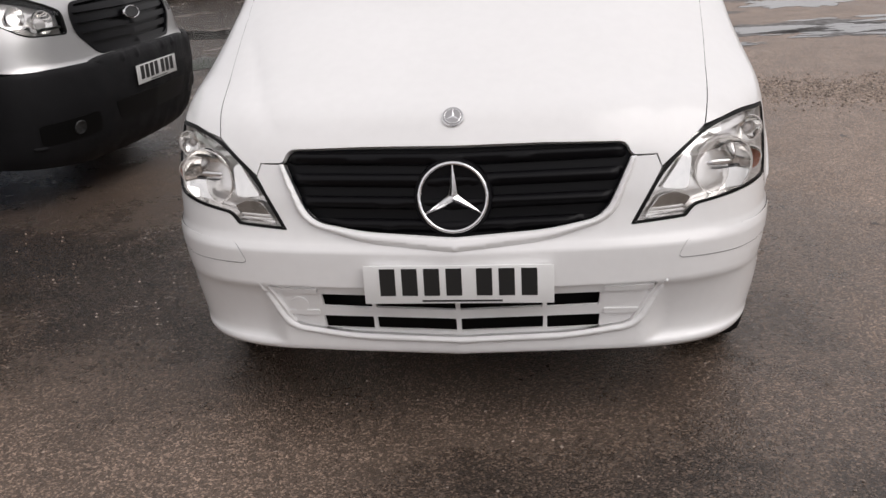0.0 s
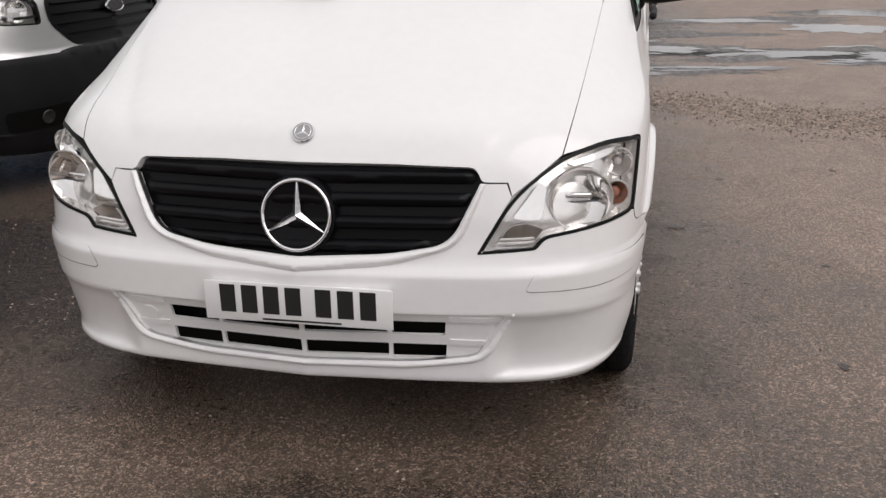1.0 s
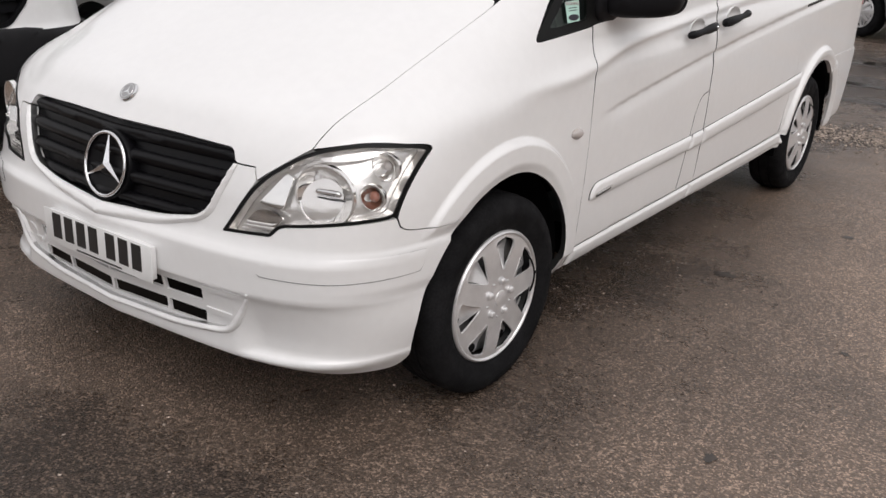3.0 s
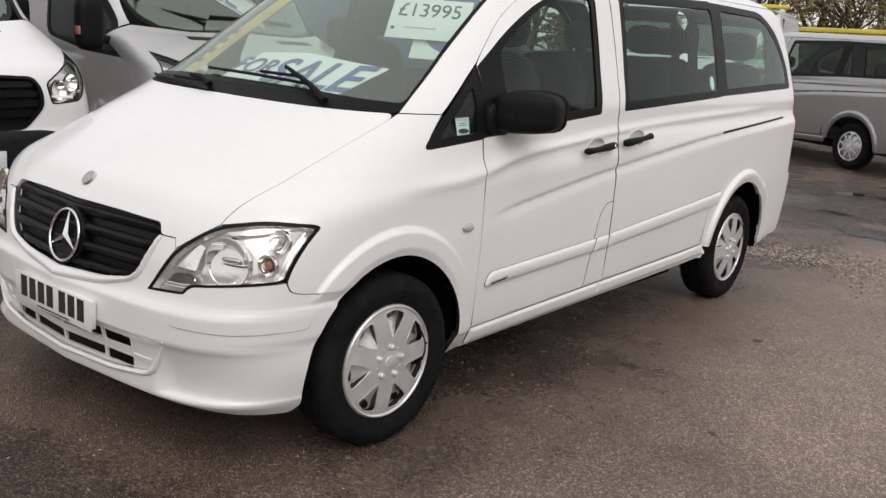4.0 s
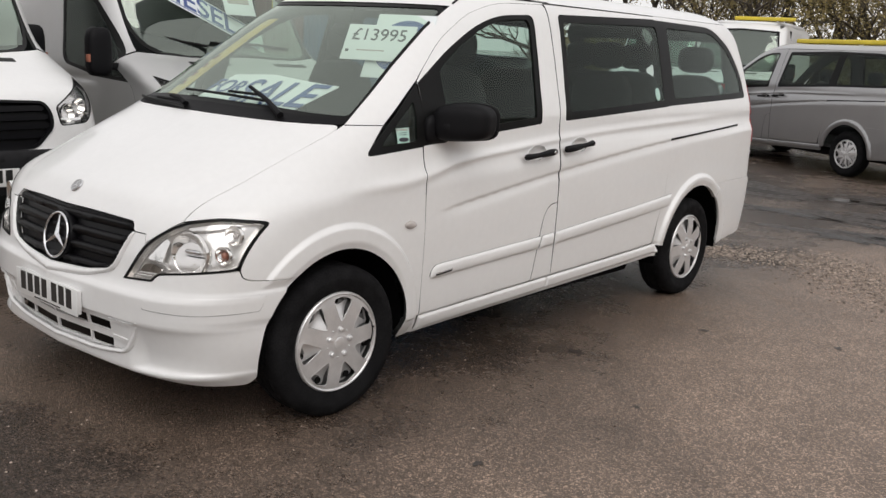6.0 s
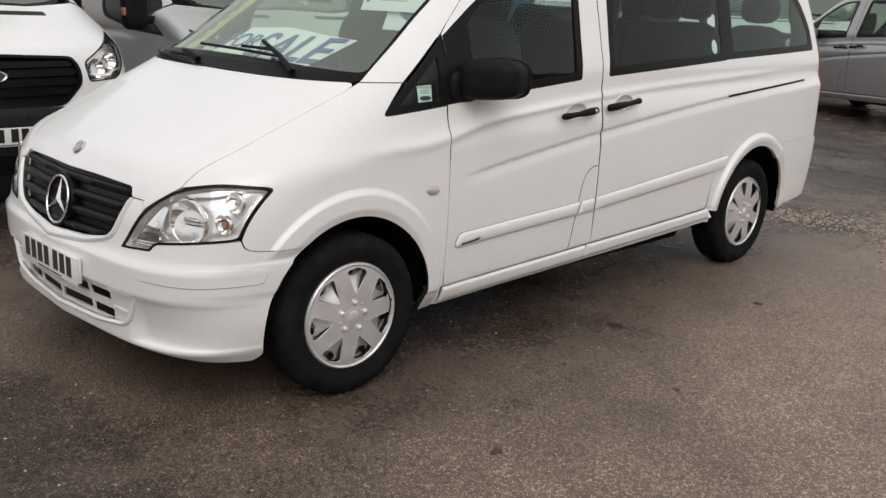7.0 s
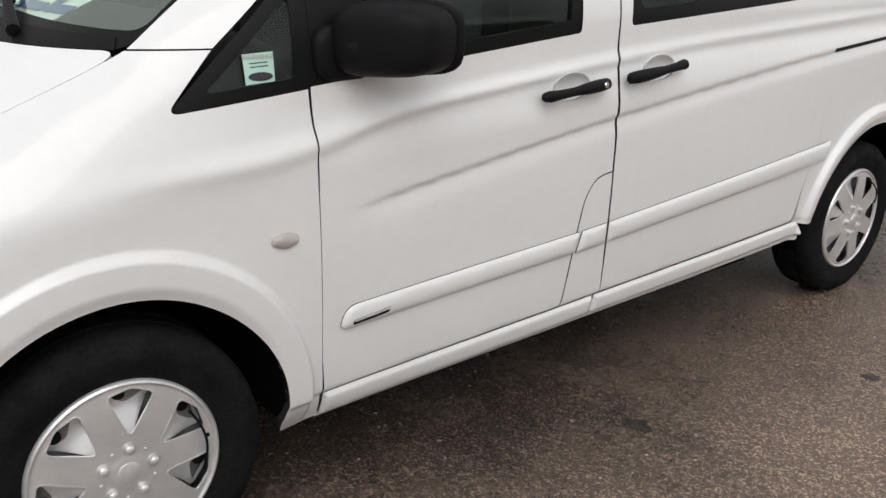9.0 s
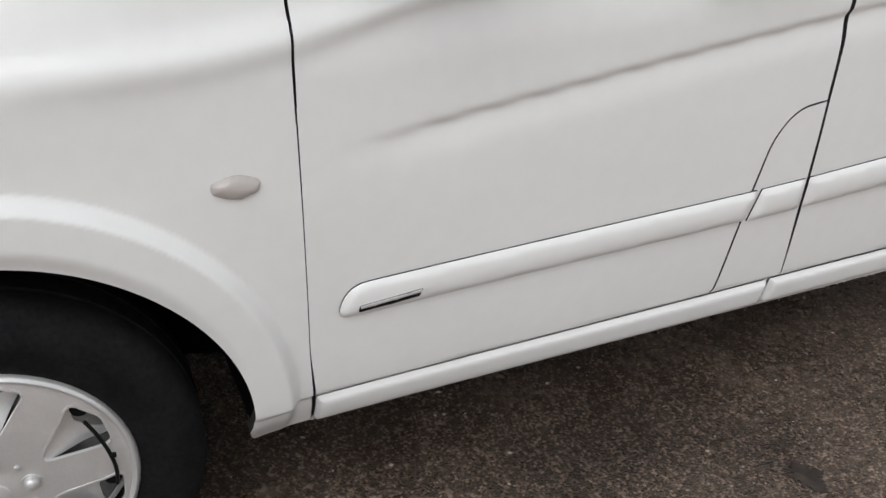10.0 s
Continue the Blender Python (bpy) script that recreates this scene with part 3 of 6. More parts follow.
bonnet = panel("bonnet", BUS, [outline(BUS, mirrored([("x", 0, 0.845), ("x", 0.25, 0.844), ("x", 0.464, 0.838, 0.025), ("x", 0.482, 0.803, 0.012), ("x", 0.548, 0.802),
               ("x", 0.56, 0.77), ("x", 0.68, 0.862), ("x", 0.72, 1.02, 0.1), ("x", 0.755, 1.211, 0.03), ("x", 0.4, 1.212), ("x", 0, 1.213)]))],
               [WHITE, WHITE, LINING], bus, h=0.018, inset=0.0005)
bumper = panel("front_bumper", BUS, [outline(BUS, [("x", 0, 0.245)] + [("x", 0.464, 0.25, 0.05), ("x", 0.70, 0.225, 0.05), ("y", 0.40, 0.20, 0.04), ("y", 0.43, 0.225, 0.02)]
               + arc(AXLE_F, HUB_Z, ARCH, 192, 128)[1:] + [("x", 0.879, 0.648, 0.02)] + [("x", 0.872, 0.688)] + LAMP_EDGE[2::-1] + [("x", 0.56, 0.766), ("x", 0.546, 0.800)]
               + [("x", 0.478, 0.800)] + GRILLE_EDGE[2::-1] + [(k, -a, *b) for k, a, *b in GRILLE_EDGE[1:3]] + [("x", -0.478, 0.800), ("x", -0.546, 0.800), ("x", -0.56, 0.766)]
               + [(k, -a, *b) for k, a, *b in LAMP_EDGE[0:3]] + [("x", -0.872, 0.688), ("x", -0.879, 0.648, 0.02)]
               + [("s", -BUS.by_y(c[1], c[2]), c[2]) for c in arc(AXLE_F, HUB_Z, ARCH, 128, 192)[:-1]]
               + [("s", -BUS.by_y(0.43, 0.225), 0.225), ("s", -BUS.by_y(0.40, 0.20), 0.20), ("x", -0.70, 0.225, 0.05), ("x", -0.464, 0.25, 0.05)]),
               outline(BUS, mirrored(INTAKE))], [WHITE, WHITE, LINING], bus, h=0.014, inset=GAP)


def bus_side(k, bus=bus, BODY=BODY, fine=True, HANDLE=True):
    """The panels of one side; k is 1 for the side with the fuel flap, -1 for the other."""
    def add(name, corners, *holes, mats=BODY, h=0.014 if k > 0 and fine else (0.03 if fine else 0.02), parent=bus, **more):
        return panel(name, BUS, [outline(BUS, c, k) for c in (corners, *holes)], mats, parent, h=h, inset=more.pop("inset", GAP), **more)

    add("wing", [("y", 1.345, 0.238), ("y", 1.333, 0.432), ("y", 1.320, 1.0, 0.04), ("y", 1.317, 1.115), ("y", 0.980, 1.085, 0.036), ("y", 1.107, 1.211), ("x", 0.755, 1.211),
                 ("x", 0.72, 1.02, 0.1), ("x", 0.682, 0.862), ("x", 0.798, 0.886, 0.05), ("x", 0.884, 0.870, 0.018), ("x", 0.873, 0.690), ("x", 0.879, 0.650, 0.02)]
        + arc(AXLE_F, HUB_Z, ARCH, 128, -8, 40, 0.022) + [("y", 1.230, 0.245), ("y", 1.236, 0.230)], inset=0.0006, h=0.0065 if k > 0 and fine else 0.02)
    add("windscreen_pillar", [("x", 0.755, 1.213), ("y", 1.109, 1.213), ("y", 1.345, 1.399), ("y", 1.350, 1.402)] + DOOR_TOP
        + [("y", 2.39, 1.812), ("x", 0.60, 1.812), ("x", 0.634, 1.75, 0.03), ("x", 0.70, 1.45, 0.1)])
    door_skin = [("y", 1.344, 0.323), ("y", 2.190, 0.360), ("y", 2.196, 0.39), ("y", 2.222, 0.600), ("y", 2.244, 0.715, 0.05), ("y", 2.288, 0.770, 0.04), ("y", 2.356, 0.779), ("y", 2.357, 1.04, 0.04),
                 ("y", 2.375, 1.405)] + DOOR_TOP[::-1] + [("y", 1.352, 1.40, 0.004), ("y", 1.320, 1.12, 0.02), ("y", 1.320, 1.0, 0.04), ("y", 1.333, 0.432)]
    pane = [("y", 1.3225, 1.120, 0.004), ("y", 2.205, 1.197, 0.010), ("y", 2.252, 1.742, 0.05), ("y", 1.98, 1.725, 0.1), ("y", 1.80, 1.668, 0.1), ("y", 1.58, 1.548, 0.1), ("y", 1.3555, 1.394, 0.004)]
    cups = [[("y", yc + 0.072 * math.cos(t), zc + 0.036 * math.sin(t)) for t in np.linspace(0, 2 * math.pi, 25)[:-1]] for yc, zc in ((2.165, 1.052), (2.545, 1.078))]
    door = add("front_door", door_skin, pane, cups[0])
    add("window_seal", pane, [("y", 1.47, 1.166, 0.02), ("y", 2.172, 1.228, 0.012), ("y", 2.224, 1.724, 0.05), ("y", 1.98, 1.706, 0.1), ("y", 1.81, 1.648, 0.1), ("y", 1.60, 1.532, 0.1), ("y", 1.49, 1.45, 0.03)],
        mats=[SEAL] * 3, parent=door, lift=-0.004, depth=0.015, inset=-0.003)
    add("window", pane, mats=[CLEAR] * 3, parent=door, h=0.08, lift=-0.012, depth=0.004, lining=False, inset=-0.004, edge=0).visible_shadow = False
    tri = [("y", 0.980, 1.087, 0.036), ("y", 1.318, 1.117, 0.004), ("y", 1.350, 1.397, 0.006)]
    small = [("y", 1.075, 1.125, 0.012), ("y", 1.283, 1.143, 0.012), ("y", 1.296, 1.315, 0.012)]
    corner = add("quarter_light_surround", tri, small, mats=[SEAL] * 3, lift=-0.003, depth=0.012, label="black quarter light surround")
    add("quarter_light", tri, mats=[CLEAR] * 3, parent=corner, h=0.06, lift=-0.010, depth=0.003, lining=False, inset=0.002, edge=0).visible_shadow = False
    add("lower_pillar", [("y", 2.193, 0.360), ("y", 2.372, 0.367), ("y", 2.362, 0.53), ("y", 2.357, 0.777), ("y", 2.289, 0.768, 0.04), ("y", 2.246, 0.714, 0.05), ("y", 2.225, 0.600), ("y", 2.199, 0.39)])
    slide = add("sliding_door", [("y", 2.372, 0.367), ("y", 3.45, 0.411, 0.03), ("y", 3.475, 0.56, 0.06), ("y", 3.535, 0.74, 0.05), ("y", 3.535, 1.27), ("y", 2.419, 1.207, 0.02), ("y", 2.478, 1.757, 0.03),
                                 ("y", 3.535, 1.79), ("y", 3.535, 1.808), ("y", 2.391, 1.805), ("y", 2.378, 1.405), ("y", 2.361, 1.04, 0.04), ("y", 2.361, 0.77)], cups[1])
    for owner, (yc, zc), ends in ((door, (2.165, 1.052), ((2.025, 1.036), (2.290, 1.055))), (slide, (2.545, 1.078), ((2.372, 1.060), (2.640, 1.086)))):
        x0 = float(BUS.at(BUS.by_y(yc, zc), zc)[0])
        cup = bmesh.new()
        bmesh.ops.create_uvsphere(cup, u_segments=24, v_segments=12, radius=1)
        bmesh.ops.delete(cup, geom=[v for v in cup.verts if v.co.x > 0.05], context="VERTS")
        for v in cup.verts:
            v.co = Vector(((x0 + 0.03 * v.co.x) * k, yc + 0.074 * v.co.y, zc + 0.038 * v.co.z))
        if k > 0:
            bmesh.ops.reverse_faces(cup, faces=cup.faces)
        part("handle_cup", smooth(cup, 80), BODY[0], owner)
        (ya, za), (yb, zb) = ends
        rod = [(x0 + out, ya + (yb - ya) * t, za + (zb - za) * t) for out, t in zip((0.018, 0.024, 0.029, 0.033, 0.035, 0.035, 0.033, 0.030, 0.020), (0, 0.02, 0.09, 0.22, 0.45, 0.60, 0.80, 0.95, 1.0))]
        thick = [0.006, 0.013, 0.0165, 0.0135, 0.0125, 0.0165, 0.0185, 0.0165, 0.007]
        grip = tube([(x * k, y, z) for x, y, z in rod], thick if owner is door else [0.007, 0.016, 0.0185, 0.019, 0.0165, 0.0125, 0.013, 0.0165, 0.007], 16, 1.0)
        part("door_handle", grip, BLACK if HANDLE else BODY[0], owner)
        if owner is door:
            lock = lathe([(0.0, 0.003), (0.007, 0.003), (0.009, 0.0)], 14)
            bmesh.ops.translate(lock, vec=(x0 + 0.049, yb - 0.035, zb - 0.001), verts=lock.verts)
            for v in lock.verts:
                v.co.x *= k
            part("lock_barrel", lock, CHROME, owner)
    pane = [("y", 2.419, 1.207, 0.02), ("y", 3.565, 1.272, 0.012), ("y", 3.585, 1.789, 0.012), ("y", 2.478, 1.757, 0.03)]
    inner = [("y", 2.46, 1.25, 0.03), ("y", 3.50, 1.305, 0.03), ("y", 3.525, 1.752, 0.03), ("y", 2.512, 1.722, 0.03)]
    add("window_seal", pane, inner, mats=[SEAL] * 3, parent=slide, lift=-0.003, depth=0.012, inset=-0.003)
    add("window", pane, mats=[TINTED] * 3, parent=slide, h=0.08, lift=-0.006, depth=0.004, lining=False, inset=0.001, edge=0).visible_shadow = False
    quarter = add("rear_quarter", [("y", 3.478, 0.405)] + arc(AXLE_R, HUB_Z, ARCH_R, 171, 48, 36) + [("y", 4.30, 0.742, 0.03), ("y", 4.94, 0.748), ("y", 4.93, 1.2), ("y", 4.80, 1.70, 0.08), ("y", 4.62, 1.806, 0.05),
                  ("y", 3.538, 1.808), ("y", 3.538, 1.79), ("y", 4.35, 1.782, 0.12), ("y", 4.60, 1.64, 0.1), ("y", 4.73, 1.45, 0.1), ("y", 4.757, 1.312, 0.04), ("y", 3.538, 1.27), ("y", 3.538, 0.74, 0.05), ("y", 3.479, 0.56, 0.06)], mats=[BODY[0], BODY[0], BODY[2]], inset=-0.0028, h=0.008 if k > 0 and fine else 0.02)
    pane = [("y", 3.572, 1.272, 0.012), ("y", 4.757, 1.312, 0.04), ("y", 4.73, 1.45, 0.1), ("y", 4.60, 1.64, 0.1), ("y", 4.35, 1.782, 0.12), ("y", 3.592, 1.79, 0.012)]
    inner = [("y", 3.63, 1.312, 0.03), ("y", 4.70, 1.35, 0.04), ("y", 4.675, 1.46, 0.1), ("y", 4.55, 1.62, 0.1), ("y", 4.33, 1.745, 0.1), ("y", 3.65, 1.752, 0.03)]
    add("window_seal", pane, inner, mats=[SEAL] * 3, parent=quarter, lift=-0.003, depth=0.012, inset=-0.003)
    add("window", pane, mats=[TINTED] * 3, parent=quarter, h=0.08, lift=-0.006, depth=0.004, lining=False, inset=0.001, edge=0).visible_shadow = False
    add("rear_bumper", arc(AXLE_R, HUB_Z, ARCH_R, 48, 0, 14) + [("y", 4.44, 0.29, 0.03), ("y", 4.90, 0.33, 0.03), ("y", 4.95, 0.745), ("y", 4.30, 0.739, 0.03)], lift=0.010, edge=0.008, mats=[BODY[0], BODY[0], BODY[2]])
    for corners in ([("y", 1.347, 0.250), ("y", 2.346, 0.295), ("y", 2.350, 0.363), ("y", 1.347, 0.323)], [("y", 2.352, 0.295), ("y", 3.525, 0.348, 0.015), ("y", 3.505, 0.409, 0.015), ("y", 2.356, 0.363)]):
        add("sill", corners, lift=0.001, depth=0.03, edge=0.0, h=0.006, dome=0.013, dome_width=0.018, inset=0.0008, mats=[BODY[0], BODY[0], BODY[2]])
    add("sill_lip", [("y", 1.347, 0.226), ("y", 3.515, 0.322, 0.01), ("y", 3.515, 0.349), ("y", 1.347, 0.252)], lift=-0.003, depth=0.02, edge=0.002, h=0.008, mats=[BODY[0], BODY[0], BODY[2]])
    # rubbing strips, the front one with a chrome flash
    if fine:
        add("rubbing_strip", [("y", 1.375, 0.497, 0.05), ("y", 2.215, 0.540), ("y", 2.234, 0.606), ("y", 1.40, 0.563, 0.05)], lift=0.0035, depth=0.008, edge=0.0, h=0.008, inset=0, dome=0.011, dome_width=0.034, mats=[BODY[0], DARKEDGE, BODY[0]])
        add("rubbing_strip", [("y", 2.226, 0.538), ("y", 2.352, 0.546), ("y", 2.352, 0.614), ("y", 2.245, 0.607)], lift=0.0035, depth=0.008, edge=0.0, h=0.008, inset=0, dome=0.011, dome_width=0.034, mats=[BODY[0], DARKEDGE, BODY[0]])
        add("rubbing_strip", [("y", 2.362, 0.547), ("y", 3.60, 0.646, 0.01), ("y", 3.615, 0.722, 0.01), ("y", 2.362, 0.615)], lift=0.0035, depth=0.008, edge=0.0, h=0.008, inset=0, dome=0.011, dome_width=0.034, mats=[BODY[0], DARKEDGE, BODY[0]])
    if k > 0 and fine:
        # black sheet painted in for the shadow line below the flash
        add("flash_shadow", [("y", 1.414, 0.513, 0.003), ("y", 1.524, 0.522, 0.003), ("y", 1.530, 0.537, 0.003), ("y", 1.416, 0.526, 0.003)], lift=0.0160, depth=0.010, mats=[SEAL] * 3, h=0.01, inset=0)
        add("chrome_flash", [("y", 1.417, 0.5215, 0.001), ("y", 1.527, 0.5320, 0.001), ("y", 1.528, 0.5360, 0.001), ("y", 1.417, 0.5255, 0.001)], lift=0.0190, depth=0.006, mats=[HUBCAP] * 3, h=0.01, inset=0)
        add("side_repeater", [("y", 1.19, 0.768, 0.03), ("y", 1.225, 0.752, 0.03), ("y", 1.262, 0.765, 0.03), ("y", 1.265, 0.782, 0.03), ("y", 1.23, 0.797, 0.03), ("y", 1.19, 0.785, 0.03)],
            lift=0.001, depth=0.01, edge=0.0, dome=0.012, dome_width=0.022, mats=[GREYLENS] * 3, h=0.004, inset=0)
    if k > 0:
        # the slot in which the sliding door runs
        add("door_rail", [("y", 3.55, 1.062), ("y", 4.59, 1.122), ("y", 4.59, 1.134), ("y", 3.55, 1.075)], lift=0.004, depth=0.006, mats=[SEAL] * 3, h=0.008, inset=0)


def bus_shell(bus, BODY, fine=True, HANDLE=True):
    """Roof, screen and tail, and both sides."""
    for k in (1, -1):
        bus_side(k, bus, BODY, fine, HANDLE)
    # roof: from the top of the sides in to the middle
    ss = np.linspace(0, 1, 150)
    zt = 1.812
    a = ss * tail_s(BUS, zt)
    rim = BUS.at(a, np.full(150, zt))
    rows_v = []
    g = np.linspace(0, 1, 16)
    for t in g:
        c = np.stack([0 * a, np.clip(rim[:, 1], 2.3, 4.4), 0 * a + zt], -1)
        p = rim + (c - rim) * t
        p[:, 2] = zt + 0.085 * np.sin(np.clip(t * 2.2, 0, 1) * np.pi / 2) ** 0.9
        rows_v.append(p)
    bm = bmesh.new()
    for side in (1, -1):
        grid_v = [[bm.verts.new((x * side, y, z)) for x, y, z in row] for row in rows_v]
        for r0, r1 in zip(grid_v, grid_v[1:]):
            for i in range(149):
                q = (r0[i], r0[i + 1], r1[i + 1], r1[i])
                bm.faces.new(q if side > 0 else q[::-1])
    bmesh.ops.remove_doubles(bm, verts=bm.verts, dist=2e-4)
    part("roof", smooth(bm, 70), BODY[0], bus)
    panel("roof_front", BUS, [outline(BUS, mirrored([("x", 0, 1.755), ("x", 0.634, 1.752), ("x", 0.60, 1.8125), ("x", 0, 1.8125)]))], BODY, bus, h=0.03, inset=0.001)
    screen_edge = [("x", 0, 1.216), ("x", 0.4, 1.215), ("x", 0.753, 1.214, 0.02), ("x", 0.698, 1.45, 0.1), ("x", 0.632, 1.752, 0.04), ("x", 0, 1.755)]
    panel("windscreen_surround", BUS, [outline(BUS, mirrored(screen_edge)), outline(BUS, mirrored([("x", 0, 1.275), ("x", 0.4, 1.27), ("x", 0.738, 1.25, 0.02), ("x", 0.686, 1.45, 0.1), ("x", 0.622, 1.738, 0.03), ("x", 0, 1.738)]))],
          [SEAL] * 3, bus, h=0.03, lift=-0.004, depth=0.012, inset=0.001)
    panel("windscreen", BUS, [outline(BUS, mirrored(screen_edge))], [SCREEN] * 3, bus, h=0.06, lift=-0.008, depth=0.004, lining=False, inset=0.001, edge=0).visible_shadow = False
    for k in (1, -1):
        zs = [0.32, 0.75, 1.2, 1.65, 1.80]
        lp = [(k * BUS.by_y(4.945 if z < 1.3 else float(BUS.rear(z)) - 0.04, z), z) for z in zs] + [(k * tail_s(BUS, z), z) for z in zs[::-1]]
        glazed = [(k * tail_by_x(BUS, x, z), z) for x, z in ((0.07, 1.30), (0.35, 1.30), (0.635, 1.30), (0.625, 1.5), (0.60, 1.70), (0.35, 1.71), (0.07, 1.71), (0.07, 1.5))]
        back_door = panel("tailgate", BUS, [lp, glazed], BODY, bus, h=0.05)
        panel("window", BUS, [glazed], [TINTED] * 3, back_door, h=0.08, lift=-0.008, depth=0.004, lining=False, edge=0).visible_shadow = False
        panel("window_seal", BUS, [shrink(glazed, -0.012), shrink(glazed, 0.012)], [SEAL] * 3, back_door, h=0.03, lift=0.002, depth=0.008)
        lp = [(k * BUS.by_y(4.862, z), z) for z in (1.0, 1.2, 1.40)] + [(k * BUS.by_y(4.945, z), z) for z in (1.40, 1.2, 1.0)]
        panel("rear_light", BUS, [lp[::-1]], [RED] * 3, bus, h=0.03, lift=0.007, depth=0.02, edge=0.003)


bus_shell(bus, BODY)


# ---- the minibus's front: grille, badge, plate, intake, lamps ----
def frame_at(shell, s, z, lift=0.0):
    """A pose on the skin: x along it, y up it, z out of it."""
    p, n = Vector(shell.at(s, z)), Vector(shell.normal(s, z))
    up = Vector((0, 0, 1))
    u = up.cross(n).normalized()
    v = n.cross(u)
    return Matrix(((u.x, v.x, n.x, p.x + n.x * lift), (u.y, v.y, n.y, p.y + n.y * lift), (u.z, v.z, n.z, p.z + n.z * lift), (0, 0, 0, 1)))


def x_band(shell, half0, half1, z0, z1, r=0.01):
    return outline(shell, [("x", -half0, z0, r), ("x", 0, z0 - 0.004), ("x", half0, z0, r), ("x", half1, z1, r), ("x", 0, z1 - 0.002), ("x", -half1, z1, r)])


grille = panel("grille", BUS, [outline(BUS, mirrored(GRILLE_EDGE))], [GRILLE] * 3, bus, h=0.02, lift=-0.028, depth=0.01, inset=-0.006)
for half0, half1, z0, z1 in ((0.30, 0.395, 0.622, 0.655), (0.425, 0.437, 0.682, 0.716), (0.445, 0.462, 0.742, 0.778), (0.470, 0.464, 0.802, 0.834)):
    panel("slat", BUS, [x_band(BUS, half0, half1, z0, z1, 0.012)], [GRILLE] * 3, grille, h=0.012, lift=-0.016, depth=0.012, edge=0.0, dome=0.016, dome_width=0.018)
# the raised lip under the grille
lip = [outline(BUS, [("x", -0.492, 0.800), ("x", -0.478, 0.760, 0.02), ("x", -0.428, 0.640, 0.05), ("x", -0.25, 0.590, 0.05), ("x", 0, 0.572, 0.02), ("x", 0.25, 0.590, 0.05), ("x", 0.428, 0.640, 0.05), ("x", 0.478, 0.760, 0.02),
                     ("x", 0.492, 0.800), ("x", 0.478, 0.800), ("x", 0.405, 0.648, 0.05), ("x", 0.25, 0.62, 0.05), ("x", 0, 0.608, 0.02), ("x", -0.25, 0.62, 0.05), ("x", -0.405, 0.648, 0.05), ("x", -0.478, 0.800)])]
panel("grille_lip", BUS, lip, [WHITE] * 3, bumper, h=0.005, lift=0.001, depth=0.02, edge=0.0, dome=0.014, dome_width=0.014)

m = frame_at(BUS, 0, 0.714, -0.010)


def facing(bm):
    """Turns a lathed piece, whose axis is x, to look along z."""
    bmesh.ops.transform(bm, matrix=Matrix.Rotation(radians(-90), 4, "Y"), verts=bm.verts)
    return bm


badge = part("badge_dish", facing(lathe([(0.0, -0.004), (0.06, -0.003), (0.088, 0.004), (0.104, 0.004), (0.108, -0.004), (0.108, -0.03)], 48)), GRILLE, grille, "", m)
ring = [(0.0925 + 0.0055 * math.cos(t), 0.010 + 0.006 * math.sin(t)) for t in np.linspace(0, 2 * math.pi, 11)[:-1]]
star = facing(lathe(ring, 56, closed=True))
for i in range(3):
    a = radians(90 + 120 * i)
    c, s_ = math.cos(a), math.sin(a)
    vs = [star.verts.new((r * c - d * s_, r * s_ + d * c, h_)) for r, d, h_ in ((0.090, 0.0015, 0.008), (0.0, 0.0, 0.018), (0.007, 0.012, 0.006), (0.007, -0.012, 0.006), (0.090, -0.0015, 0.008))]
    star.faces.new((vs[0], vs[1], vs[2])), star.faces.new((vs[4], vs[3], vs[1])), star.faces.new((vs[0], vs[4], vs[1]))
little_star = star.copy()
bmesh.ops.scale(little_star, vec=(0.24, 0.24, 0.12), verts=little_star.verts)
bmesh.ops.translate(little_star, vec=(0, 0, 0.0052), verts=little_star.verts)
part("badge_ring", star, CHROME, grille, "chrome ring with three spokes", m)

m = frame_at(BUS, 0.0, 0.912, 0.001)
small = part("bonnet_badge", facing(lathe([(0.0, 0.003), (0.019, 0.003), (0.020, 0.005), (0.029, 0.005), (0.031, 0.0)], 32)), CHROME, bonnet, "", m)
part("badge_field", facing(lathe([(0.0, 0.0056), (0.024, 0.0055), (0.0275, 0.0056), (0.0275, 0.005)], 32)), SILVER, bonnet, "", m)
part("badge_star", little_star, CHROME, bonnet, "", m)


def number_plate(parent, m, groups=(4, 3)):
    """A white plate, its characters as plain bars."""
    p = part("number_plate", box((0.52, 0.111, 0.004), bevel=0.0018), PLATE, parent, "white number plate", m)
    wide, gap, space = 0.050, 0.011, 0.033
    x = -(sum(groups) * wide + (sum(groups) - len(groups)) * gap + space) / 2
    for g in groups:
        for _ in range(g):
            part("character_bar", box((wide * 0.86, 0.079, 0.0012), (x + wide / 2, 0.008, 0.0026)), PLATEBAR, p)
            x += wide + gap
        x += space - gap
    part("text_bar", box((0.22, 0.005, 0.001), (0.01, -0.047, 0.0025)), PLATEBAR, p)
    return p


plate_m = Matrix.Translation((0.008, -0.008, 0.484)) @ Matrix.Rotation(radians(90), 4, "X")
number_plate(bus, plate_m)
part("plate_holder", box((0.50, 0.02, 0.10), (0.008, 0.006, 0.484), 0.004), WHITE, bus)

